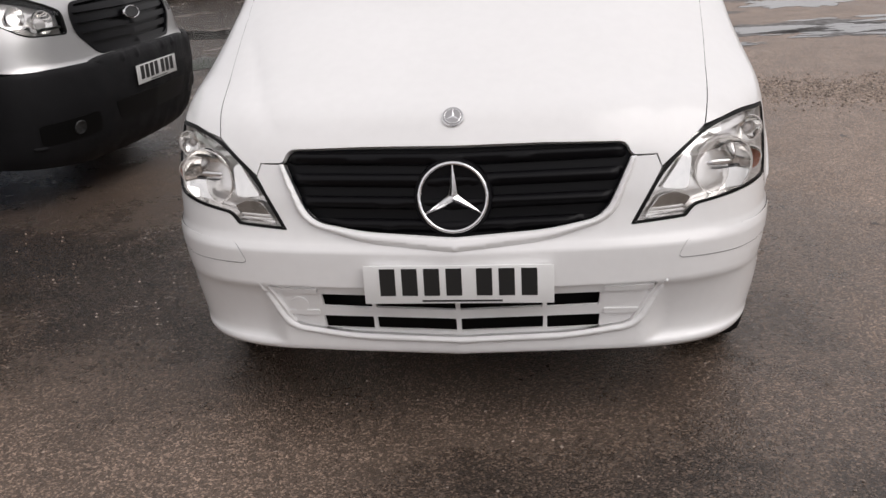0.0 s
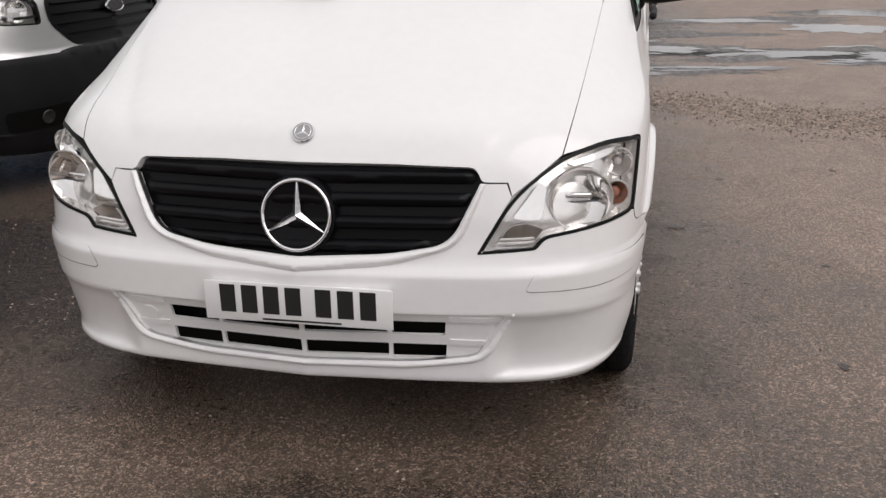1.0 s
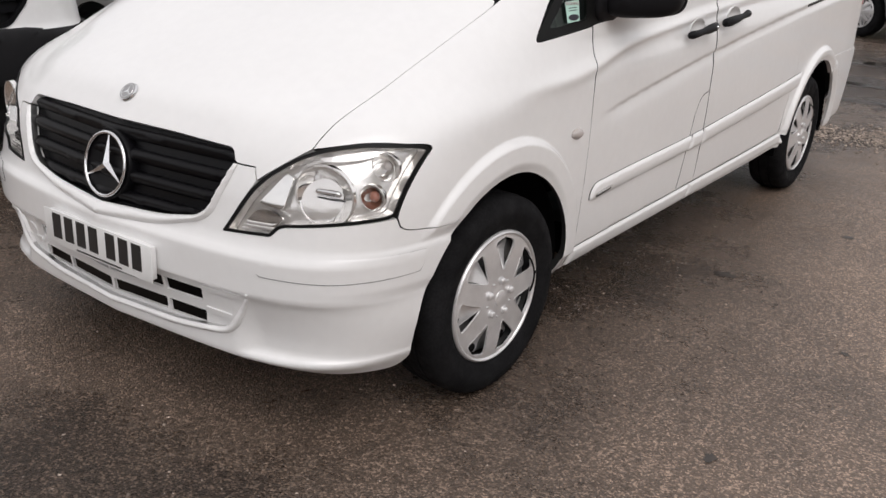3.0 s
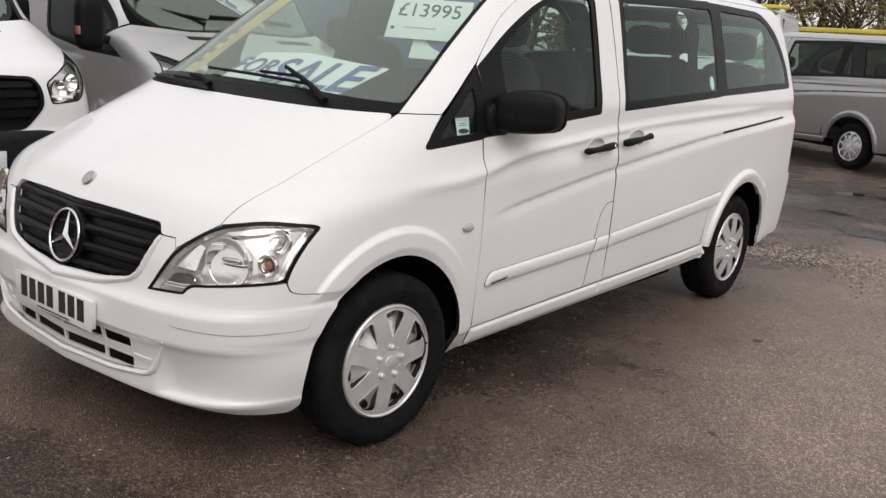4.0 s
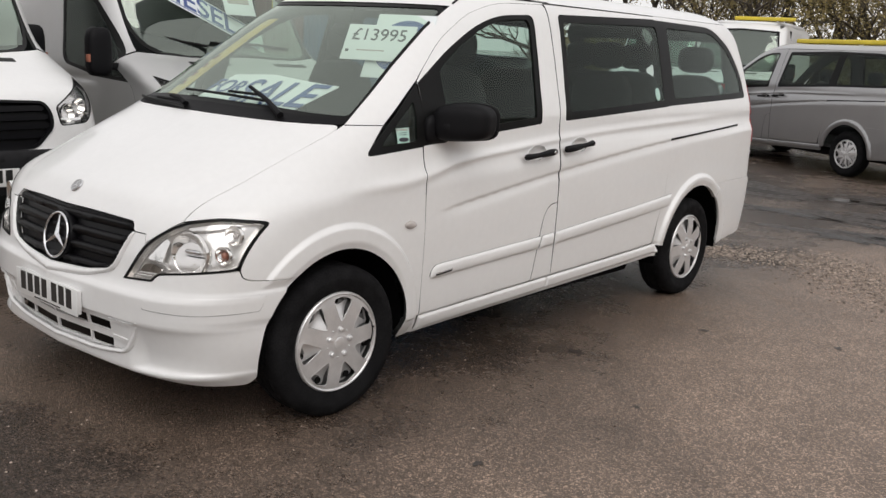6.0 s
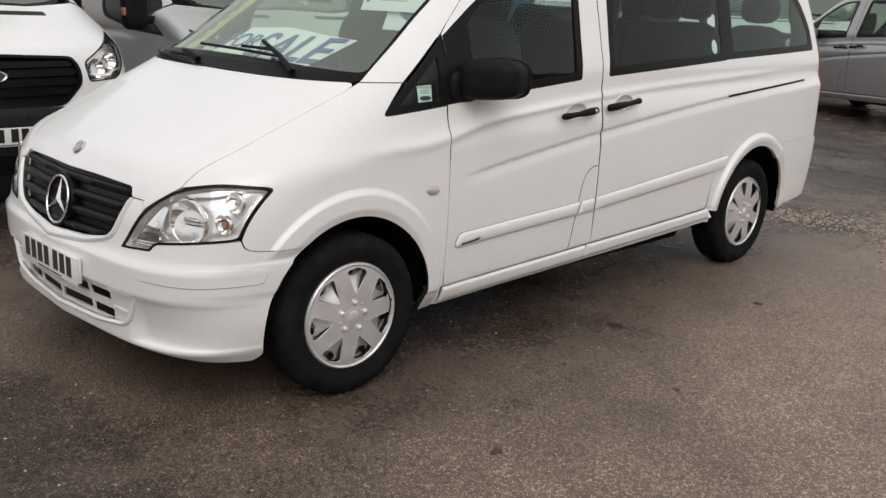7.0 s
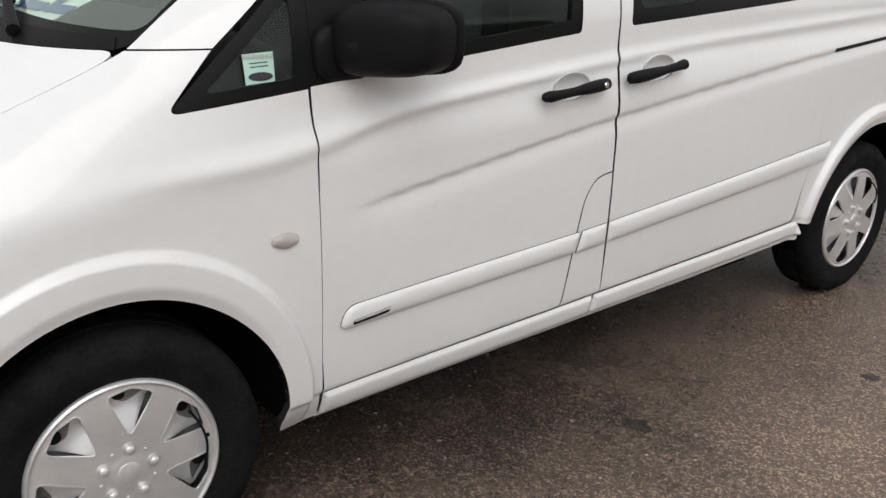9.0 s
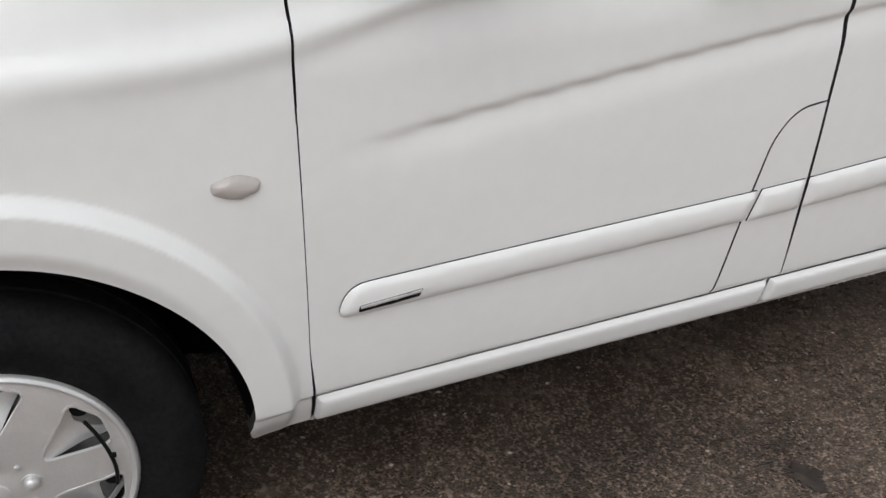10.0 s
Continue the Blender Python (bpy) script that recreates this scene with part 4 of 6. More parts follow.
# lower intake: a white grid in front of a dark hollow
grid = [outline(BUS, mirrored([("x", 0, 0.30), ("x", 0.30, 0.305), ("x", 0.485, 0.32, 0.03), ("x", 0.572, 0.466, 0.02), ("x", 0.3, 0.466), ("x", 0, 0.466)]))]
for x0, x1 in ((0.008, 0.236), (0.248, 0.392)):
    for k in (1, -1):
        for z0, z1 in ((0.318, 0.357), (0.385, 0.428)):
            grid.append(outline(BUS, [("x", k * a, z, 0.004) for a, z in ((x0, z0), (x1, z0 + 0.002), (x1 * 1.01, z1), (x0, z1))]))
intake = panel("intake_grid", BUS, grid, [WHITE, WHITE, SEAL], bumper, h=0.012, lift=-0.012, depth=0.012, edge=0.003)
for k in (1, -1):
    for z in (0.368, 0.44):
        panel("intake_vane", BUS, [outline(BUS, [("x", k * 0.405, z - 0.006, 0.004), ("x", k * (0.50 if z < 0.4 else 0.548), z - 0.008, 0.004), ("x", k * (0.51 if z < 0.4 else 0.556), z + 0.006, 0.004), ("x", k * 0.405, z + 0.010, 0.004)])],
              [WHITE] * 3, bumper, h=0.012, lift=-0.003, depth=0.02, edge=0.004)
rim_lip = outline(BUS, [("x", -0.578, 0.466), ("x", -0.508, 0.318, 0.05), ("x", -0.30, 0.292, 0.05), ("x", 0, 0.288), ("x", 0.30, 0.292, 0.05), ("x", 0.508, 0.318, 0.05), ("x", 0.578, 0.466),
                        ("x", 0.572, 0.466), ("x", 0.486, 0.334, 0.04), ("x", 0.30, 0.311, 0.05), ("x", 0, 0.307), ("x", -0.30, 0.311, 0.05), ("x", -0.486, 0.334, 0.04), ("x", -0.572, 0.466)])
panel("intake_lip", BUS, [rim_lip], [WHITE] * 3, bumper, h=0.0045, lift=0.0005, depth=0.015, edge=0.0, dome=0.009, dome_width=0.010)
panel("tow_eye_cover", BUS, [[(BUS.by_x(-0.462 + 0.026 * math.cos(t), 0.395), 0.395 + 0.024 * math.sin(t)) for t in np.linspace(0, 2 * math.pi, 21)[:-1]]], [WHITE] * 3, bumper, h=0.01, lift=-0.006, depth=0.012, edge=0.002)
part("radiator", box((0.98, 0.04, 0.55), (0, 0.16, 0.50), 0.01), SEAL, bus)
# the strip let into each bumper corner, and the fold under it
for k in (1, -1):
    strip = outline(BUS, [("x", 0.600, 0.5255, 0.02), ("x", 0.78, 0.5205), ("y", 0.40, 0.5255, 0.01), ("y", 0.43, 0.5875, 0.02), ("x", 0.80, 0.5895), ("x", 0.632, 0.5825, 0.02)], k)
    panel("strip_joint", BUS, [strip], [SEAL] * 3, bumper, h=0.012, lift=0.0012, depth=0.002, edge=0.0, inset=-0.0002)
    panel("corner_strip", BUS, [outline(BUS, [("x", 0.600, 0.527, 0.02), ("x", 0.78, 0.522), ("y", 0.40, 0.527, 0.01), ("y", 0.43, 0.588, 0.02), ("x", 0.80, 0.590), ("x", 0.632, 0.583, 0.02)], k)], [WHITE, DARKEDGE, WHITE], bumper, h=0.012, lift=0.003, depth=0.004, edge=0.0015)


def headlamp(k):
    edge_loop = outline(BUS, LAMP_EDGE, k)
    lamp = panel("headlight", BUS, [edge_loop, shrink(edge_loop, 0.0075)], [SEAL] * 3, bus, h=0.008, lift=0.001, depth=0.008, lining=False)
    panel("housing", BUS, [shrink(edge_loop, 0.001), shrink(edge_loop, 0.0065)], [LAMPBACK] * 3, lamp, h=0.010, lift=-0.007, depth=0.036)
    panel("back", BUS, [outline(BUS, LAMP_EDGE, k)], [LAMPBACK] * 3, lamp, h=0.02, lift=-0.046, depth=0.004, inset=-0.012)
    panel("lens", BUS, [outline(BUS, LAMP_EDGE, k)], [LENS] * 3, lamp, h=0.03, lift=-0.003, depth=0.003, lining=False, inset=0.003, edge=0).visible_shadow = False
    way = Vector((0.26 * k, -0.96, -0.02)).normalized()
    quat = way.to_track_quat("X", "Z").to_matrix().to_4x4()

    def bowl(name, x, z, r, deep, mat, back, parent=lamp):
        p = Vector(BUS.at(BUS.by_x(x * k, z), z))
        nn = Vector(BUS.normal(BUS.by_x(x * k, z), z))
        prof = [(r * t, -deep * (1 - t * t)) for t in np.linspace(0, 1, 9)] + [(r * 1.02, 0.003), (r * 1.06, 0.002), (r * 1.08, -0.012)]
        place = Matrix.Translation(p - nn * back) @ quat
        one = part(name, lathe(prof, 40), mat, parent, "", place)
        part("bowl_ring", lathe([(r * 1.055 + 0.002 * math.cos(t), 0.003 + 0.002 * math.sin(t)) for t in np.linspace(0, 2 * math.pi, 7)[:-1]], 36, closed=True), LAMPBACK, parent, "", place)
        return one, place

    _, main_m = bowl("main_bowl", 0.742, 0.752, 0.080, 0.05, REFLECTOR, 0.020)
    # the bowl's bright and dark reflection streaks, modelled as two added bars
    part("bright_streak", pillow((0.016, 0.075, 0.020), (-0.020, 0, 0.004), 3, n=10), CHROME, lamp, "", main_m)
    part("dark_streak", tube([(-0.018, -0.05, -0.010), (-0.020, 0, -0.013), (-0.018, 0.05, -0.010)], 0.0028, 6), STEEL, lamp, "", main_m)
    _, top_m = bowl("upper_bowl", 0.842, 0.824, 0.036, 0.028, REFLECTOR, 0.022)
    part("bulb", pillow((0.02, 0.022, 0.022), (-0.012, 0, 0), 2, n=8), GREYLENS, lamp, "", top_m)
    _, low_m = bowl("indicator_bowl", 0.838, 0.748, 0.033, 0.028, REFLECTOR, 0.022)
    part("bulb", pillow((0.026, 0.030, 0.030), (-0.012, 0, 0), 2, n=10), AMBER, lamp, "", low_m)
    tray = panel("lamp_tray", BUS, [outline(BUS, [("x", 0.52, 0.640, 0.004), ("x", 0.618, 0.648, 0.004), ("x", 0.648, 0.680, 0.01), ("x", 0.60, 0.700, 0.02), ("x", 0.56, 0.690, 0.01)], k)], [REFLECTOR] * 3, lamp, h=0.012, lift=-0.018, depth=0.012, edge=0.003)
    # the slanted inner plate and the brow over the bowls
    panel("lamp_plate", BUS, [outline(BUS, [("x", 0.565, 0.712, 0.01), ("x", 0.640, 0.700, 0.02), ("x", 0.652, 0.790, 0.03), ("x", 0.630, 0.800, 0.01)], k)], [REFLECTOR] * 3, lamp, h=0.012, lift=-0.022, depth=0.012, edge=0.003)
    panel("lamp_brow", BUS, [outline(BUS, [("x", 0.700, 0.846, 0.006), ("x", 0.800, 0.868, 0.008), ("x", 0.850, 0.862, 0.006), ("x", 0.790, 0.846, 0.02), ("x", 0.720, 0.838, 0.006)], k)], [LAMPBACK] * 3, lamp, h=0.012, lift=-0.016, depth=0.014, edge=0.003)
    for i in range(3):
        z = 0.636 + 0.0095 * i
        panel("lens_bar", BUS, [outline(BUS, [("x", 0.513 + 0.007 * i, z, 0.002), ("x", 0.62, z + 0.003, 0.002), ("x", 0.624, z + 0.007, 0.002), ("x", 0.516 + 0.007 * i, z + 0.004, 0.002)], k)], [LAMPBACK] * 3, lamp, h=0.02, lift=-0.008, depth=0.012)
    return lamp


for k in (1, -1):
    headlamp(k)

# door mirrors
for k in (1, -1):
    def lean(c):
        u = c.x / 0.125
        return Vector((c.x, c.y + 0.03 * u, c.z * (1 - 0.07 * u - (0.10 * (u - 0.3) ** 2 if c.z > 0 else 0)) + 0.003 * u))
    at_door = Matrix.Translation((0.970, 1.49, 1.228)) @ Matrix.Rotation(radians(14), 4, "Z")
    shell_m = pillow((0.256, 0.165, 0.170), (0, 0, 0), 3.6, n=24, squeeze=lean)
    lip_m = pillow((0.262, 0.022, 0.176), (0, 0.060, 0), 4.2, n=20, squeeze=lean)
    for b in (shell_m, lip_m):
        bmesh.ops.transform(b, matrix=at_door, verts=b.verts)
    arm = merged(pillow((0.16, 0.12, 0.085), (0.895, 1.44, 1.205), 3.2, n=12), pillow((0.05, 0.17, 0.13), (0.868, 1.42, 1.19), 4, n=10))
    for b in (shell_m, lip_m, arm):
        if k < 0:
            bmesh.ops.scale(b, vec=(-1, 1, 1), verts=b.verts)
            bmesh.ops.reverse_faces(b, faces=b.faces)
    mirror = part("door_mirror", shell_m, BLACK, bus, "black plastic door mirror")
    part("mirror_arm", arm, BLACK, mirror)
    part("mirror_rim", lip_m, BLACK, mirror)
    part("mirror_glass", box((0.19, 0.004, 0.125), (0.943 * k, 1.574, 1.222), 0.0015, turn=Matrix.Rotation(radians(14 * k), 4, "Z")), CHROME, mirror)

# cowl and wipers
panel("cowl", BUS, [outline(BUS, mirrored([("x", 0, 1.214), ("x", 0.4, 1.213), ("x", 0.742, 1.212), ("x", 0.72, 1.236), ("x", 0.4, 1.25), ("x", 0, 1.255)]))], [BLACK] * 3, bus, h=0.03, lift=0.003, depth=0.02, edge=0.004)
for x0, x1, z1, mid in ((0.52, -0.24, 1.285, 0.22), (-0.10, -0.62, 1.226, -0.24)):
    def on_glass(x, z, up):
        s = BUS.by_x(x, z)
        return Vector(BUS.at(s, z)) + Vector(BUS.normal(s, z)) * up
    pivot, elbow, tip = on_glass(x0, 1.225, 0.012), on_glass(mid, z1 + 0.022 if x0 > 0 else 1.236, 0.035), on_glass(x1, z1, 0.014)
    wiper = part("wiper", tube([pivot, pivot.lerp(elbow, 0.4) + Vector((0, 0, 0.012)), elbow], [0.016, 0.011, 0.008], 8), BLACK, bus)
    part("wiper_blade", tube([on_glass(x1 + (mid + 0.16 - x1) * t, z1 + 0.004 * math.sin(3 * t) - 0.012 * t, 0.012) for t in np.linspace(0, 1, 14)], 0.007, 6), SEAL, wiper)
    part("wiper_bridge", tube([on_glass(mid + d, z1 + 0.004, 0.022) for d in (-0.12, -0.05, 0.02, 0.10)], 0.007, 6), BLACK, wiper)


# ---- cards and stickers behind the glass ----
def on_shell(name, me_or_words, size, x, z, lift, mat, parent, kind="x", lean=0.0, label="", squash=1.0):
    """Letters laid along the skin."""
    me = text_mesh(me_or_words, size)
    xs = np.array([v.co[:] for v in me.vertices])
    zz = z + xs[:, 1] * squash
    place = x + xs[:, 0] + lean * xs[:, 1]
    s = np.array([BUS.by_x(a, b) if kind == "x" else BUS.by_y(a, b) for a, b in zip(place, zz)])
    co = BUS.at(s, zz) + BUS.normal(s, zz) * (lift + xs[:, 2])[:, None]
    me.vertices.foreach_set("co", co.ravel())
    return part(name, me, mat, parent, label)


board = panel("sale_board", BUS, [outline(BUS, [("x", -0.22, 1.272, 0.01), ("x", 0.47, 1.262, 0.01), ("x", 0.575, 1.388, 0.01), ("x", 0.15, 1.418, 0.05), ("x", -0.12, 1.402, 0.01)])], [PAPER] * 3, None, h=0.03, lift=-0.034, depth=0.003)
tagged(board, "white for sale board with blue letters behind the windscreen", "sign")
on_shell("lettering", "SALE", 0.225, 0.29, 1.332, -0.030, INK, board, squash=0.62, lean=0.25)
on_shell("lettering", "FOR", 0.13, -0.065, 1.342, -0.030, INK, board, squash=0.62, lean=0.25)
# yellow strip with red bars, added where the windscreen looks yellow
ochre_strip = panel("yellow_strip", BUS, [outline(BUS, [("x", -0.700, 1.285), ("x", -0.470, 1.285), ("x", -0.400, 1.70), ("x", -0.612, 1.70)])], [OCHRE] * 3, None, h=0.03, lift=-0.05, depth=0.003)
tagged(ochre_strip, "narrow yellow strip with red bars by the windscreen pillar", "sign")
for i in range(4):
    z = 1.33 + 0.045 * i
    panel("text_bar", BUS, [outline(BUS, [("x", -0.675 + 0.2 * (z - 1.285), z), ("x", -0.560 + 0.2 * (z - 1.285), z + 0.006), ("x", -0.558 + 0.2 * (z - 1.285), z + 0.030), ("x", -0.673 + 0.2 * (z - 1.285), z + 0.024)])], [RED] * 3, ochre_strip, h=0.03, lift=-0.0485, depth=0.001)


def hung(origin, right, up):
    """The pose of a card from its middle, its right and its up."""
    u = Vector(right).normalized()
    n = u.cross(Vector(up)).normalized()
    v = n.cross(u)
    return Matrix(((u.x, v.x, n.x, origin[0]), (u.y, v.y, n.y, origin[1]), (u.z, v.z, n.z, origin[2]), (0, 0, 0, 1)))


card_m = hung((0.475, 1.415, 1.548), (0.93, 0.36, 0), (-0.02, 0.114, 0.165))
card = part("price_card", box((0.35, 0.20, 0.003), bevel=0.001), PAPER, None, "", card_m)
tagged(card, "white price card with dark figures behind the windscreen", "sign")
part("figures", text_mesh("\u00a313995", 0.094, bold=0.0), INKDARK, card, "", Matrix.Translation((-0.005, 0.04, 0.0025)))
part("text_bar", box((0.14, 0.006, 0.001), (-0.03, -0.045, 0.002)), GREYLENS, card)
part("emblem", facing(lathe([(0.0, 0.0), (0.009, 0.0), (0.009, -0.001)], 16)), INKDARK, card, "", Matrix.Translation((-0.15, -0.05, 0.003)))
back_card = part("white_card", box((0.30, 0.36, 0.003), bevel=0.001), PAPER, None, "", card_m @ Matrix.Translation((0.10, 0.0, -0.02)))
tagged(back_card, "white advertising card hung inside the windscreen", "sign")
round_bm = facing(lathe([(0.0, 0.0005), (0.145, 0.0005), (0.146, -0.001)], 40))
part("blue_disc", round_bm, INK, back_card, "round blue print", Matrix.Translation((0.02, 0.0, 0.003)))
sticker = panel("window_sticker", BUS, [outline(BUS, [("y", 1.165, 1.135), ("y", 1.235, 1.139), ("y", 1.238, 1.203), ("y", 1.167, 1.199)])], [TEAL] * 3, None, h=0.02, lift=0.0, depth=0.002)
tagged(sticker, "mint green alarm sticker in the quarter light", "sticker")
on_shell("lettering", "WARNING!", 0.014, 1.201, 1.193, 0.0008, GREYLENS, sticker, "y")
for z in (1.178, 1.170):
    panel("text_bar", BUS, [outline(BUS, [("y", 1.18, z), ("y", 1.222, z + 0.002), ("y", 1.222, z + 0.0045), ("y", 1.18, z + 0.0025)])], [INKDARK] * 3, sticker, h=0.01, lift=0.001, depth=0.001)
panel("emblem", BUS, [outline(BUS, [("y", 1.202 + 0.029 * math.cos(t), 1.151 + 0.0095 * math.sin(t)) for t in np.linspace(0, 2 * math.pi, 25)[:-1]])], [INKDARK] * 3, sticker, h=0.01, lift=0.001, depth=0.001)
tax = panel("round_sticker", BUS, [outline(BUS, [("y", 3.42 + 0.028 * math.cos(t), 1.345 + 0.038 * math.sin(t)) for t in np.linspace(0, 2 * math.pi, 25)[:-1]])], [TEAL] * 3, None, h=0.02, lift=-0.003, depth=0.002)
tagged(tax, "pale oval sticker on the tinted side window", "sticker")
for ob in (board, ochre_strip, sticker, tax):
    ob.location.z = -0.011


# ---- inside the minibus ----
def seat(x, y, wide=0.48, base=0.76, head=True):
    s = new("seat")
    s.parent, s.location = bus, (x, y, base)
    part("cushion", pillow((wide, 0.50, 0.16), (0, 0, 0), 4, n=12), FABRIC, s)
    part("backrest", pillow((wide, 0.15, 0.66), (0, 0.28, 0.36), 4, n=12, turn=None), FABRIC, s)
    if head:
        part("headrest", pillow((0.27, 0.10, 0.19), (0, 0.32, 0.80), 3.4, n=10), FABRIC, s)
    part("pedestal", box((wide * 0.8, 0.4, base - 0.42), (0, 0, -(base - 0.42) / 2 - 0.03), 0.01), BLACK, s)


for x, y in ((0.42, 1.72), (-0.42, 1.72), (0.12, 2.65), (-0.40, 2.65), (0.06, 3.85), (-0.44, 3.85), (0.46, 4.44), (-0.04, 4.44), (-0.54, 4.44)):
    seat(x, y, head=abs(y - 2.65) > 0.1)
part("dashboard", pillow((1.5, 0.42, 0.42), (0, 1.22, 1.0), 5, n=14), BLACK, bus)
part("cab_floor", merged(box((1.66, 2.0, 0.05), (0, 2.43, 0.40), 0.01), box((1.16, 3.9, 0.05), (0, 3.0, 0.396), 0.01)), LINING, bus)
part("bulkhead", box((1.55, 0.03, 0.75), (0, 0.80, 0.72), 0.01), BLACK, bus)
part("headlining", box((1.1, 2.5, 0.012), (0, 3.2, 1.815), 0.004), material("pale_headlining", (0.35, 0.35, 0.34), 0.9), bus)
part("rear_view_mirror", pillow((0.22, 0.04, 0.07), (0, 1.66, 1.62), 3, n=8), BLACK, bus)
wheel_bm = lathe([(0.17 + 0.014 * math.cos(t), 0.014 * math.sin(t)) for t in np.linspace(0, 2 * math.pi, 9)[:-1]], 28, closed=True)
part("steering_wheel", wheel_bm, BLACK, bus, "", pose(-0.42, 1.48, 1.13, 0, 60, 90))
part("underbody", merged(box((0.7, 4.3, 0.15), (0, 2.6, 0.285), 0.04), box((1.62, 1.94, 0.14), (0, 2.45, 0.29), 0.04)), LINER, bus)
part("exhaust", tube([(-0.3, 2.2, 0.24), (-0.3, 3.4, 0.23), (-0.42, 4.3, 0.24), (-0.42, 4.9, 0.26)], [0.03, 0.07, 0.03, 0.028], 12), STEEL, bus)
for k in (1, -1):
    pts = [Vector(BUS.at(k * BUS.by_y(y, 1.812), 1.812)) + Vector((-0.004 * k, 0, 0.003)) for y in np.linspace(1.93, 2.45, 16)]
    pts = [Vector(BUS.at(BUS.by_x(k * x, z), z)) + Vector(BUS.normal(BUS.by_x(k * x, z), z)) * 0.002 for x, z in ((0.63, 1.762), (0.615, 1.79))] + pts
    part("roof_channel", tube(pts, [0.006] * (len(pts) - 5) + [0.005, 0.004, 0.003, 0.002, 0.001], 6), SEAL, bus)


for k in (1, -1):
    for y in (AXLE_F, AXLE_R):
        turn = pose((0.806 if y < 2 else 0.816) * k, y + (0.008 if y < 2 else 0.0), 0.311 if y < 2 else 0.319, 0, 0, 0 if k > 0 else 180) @ Matrix.Scale(1.014, 4)
        if y == AXLE_F and k > 0:
            turn = turn @ pose(0, 0, 0, 0, 0, -3)
        wheel(bus, turn @ pose(0, 0, 0, 0 if y < 2 else 24, 0, 0), tie=(k > 0), tyre=0.3265)
        # the arch's dark liner
        bm = bmesh.new()
        n = 28
        r = (ARCH if y < 2 else ARCH_R) + 0.012
        prof = [(0.86 if y < 2 else 0.90, r), (0.60, r), (0.56, 0.05)]
        rings = [[bm.verts.new((k * x, y + (q + 0.022 * max(0, math.cos(t))) * math.cos(t), HUB_Z + q * math.sin(t))) for t in np.linspace(-0.15, math.pi + 0.15, n)] for x, q in prof]
        for r0, r1 in zip(rings, rings[1:]):
            for i in range(n - 1):
                bm.faces.new((r0[i], r0[i + 1], r1[i + 1], r1[i]))
        part("arch_liner", smooth(bm, 60), LINER, bus)


# ---- ground ----
def tarmac():
    m = bpy.data.materials.new("wet_tarmac")
    m.use_nodes = True
    n, k = m.node_tree.nodes, m.node_tree.links
    b = n["Principled BSDF"]
    place = n.new("ShaderNodeTexCoord").outputs["Object"]

    def node(kind, **inputs):
        t = n.new(kind)
        for name, value in inputs.items():
            socket = t.inputs[name.replace("_", " ")]
            if isinstance(value, bpy.types.NodeSocket):
                k.new(value, socket)
            else:
                socket.default_value = value
        return t

    def band(value, a, b_, lo=0.0, hi=1.0):
        return node("ShaderNodeMapRange", Value=value, From_Min=a, From_Max=b_, To_Min=lo, To_Max=hi).outputs[0]

    def calc(op, a, b_):
        t = n.new("ShaderNodeMath")
        t.operation = op
        for s, v in zip(t.inputs, (a, b_)):
            if isinstance(v, bpy.types.NodeSocket):
                k.new(v, s)
            else:
                s.default_value = v
        return t.outputs[0]

    def spot(value, at, wide):
        t = n.new("ShaderNodeMath")
        t.operation = "SUBTRACT"
        k.new(value, t.inputs[0])
        t.inputs[1].default_value = at
        return band(t.outputs[0], -wide, wide)

    axes = node("ShaderNodeSeparateXYZ", Vector=place)
    chips = node("ShaderNodeTexVoronoi", Vector=place, Scale=165.0)
    chips2 = node("ShaderNodeTexVoronoi", Vector=place, Scale=62.0)
    fine = node("ShaderNodeTexNoise", Vector=place, Scale=34.0, Detail=7.0, Roughness=0.72).outputs["Fac"]
    broad = node("ShaderNodeTexNoise", Vector=place, Scale=0.5, Detail=6.0, Roughness=0.62).outputs["Fac"]
    mid = node("ShaderNodeTexNoise", Vector=place, Scale=2.6, Detail=6.0, Roughness=0.66).outputs["Fac"]
    # darker beside the bus, paler outwards: shade and sky sheen put into the colour
    paler = calc("ADD", spot(calc("ADD", axes.outputs[0], band(axes.outputs[1], 0.4, 2.2, 0.0, 0.42)), 2.05, 0.85), calc("MULTIPLY", spot(axes.outputs[1], 1.0, 3.0), 0.18))
    # paler again towards the front left
    front_left = calc("MULTIPLY", band(axes.outputs[0], 0.7, -0.5), band(axes.outputs[1], 1.5, 0.1))
    paler = calc("ADD", paler, calc("MULTIPLY", front_left, 0.40))
    # rain water gathers along the far side
    paler = calc("SUBTRACT", paler, calc("MULTIPLY", band(axes.outputs[1], 6.6, 8.0), 0.22))
    soak = calc("ADD", calc("MULTIPLY", broad, 1.1), calc("MULTIPLY", mid, 0.55))
    # real wetness from the noise, plus the painted shade near the bus
    wet = band(calc("SUBTRACT", soak, calc("MULTIPLY", paler, 0.42)), 0.48, 0.86)
    speck = node("ShaderNodeSeparateColor", Color=chips.outputs["Color"])
    stone = calc("MULTIPLY", band(speck.outputs[0], 0.60, 1.0, 0.70, 2.5), band(fine, 0.3, 0.7, 0.6, 1.4))
    tone = calc("MULTIPLY", stone, band(mid, 0.28, 0.72, 0.72, 1.28))
    tone = calc("MULTIPLY", tone, band(wet, 0.0, 1.0, 1.46, 0.33))
    col = n.new("ShaderNodeVectorMath")
    col.operation = "SCALE"
    col.inputs[0].default_value = (0.150, 0.109, 0.083)
    k.new(tone, col.inputs["Scale"])
    k.new(col.outputs[0], b.inputs["Base Color"])
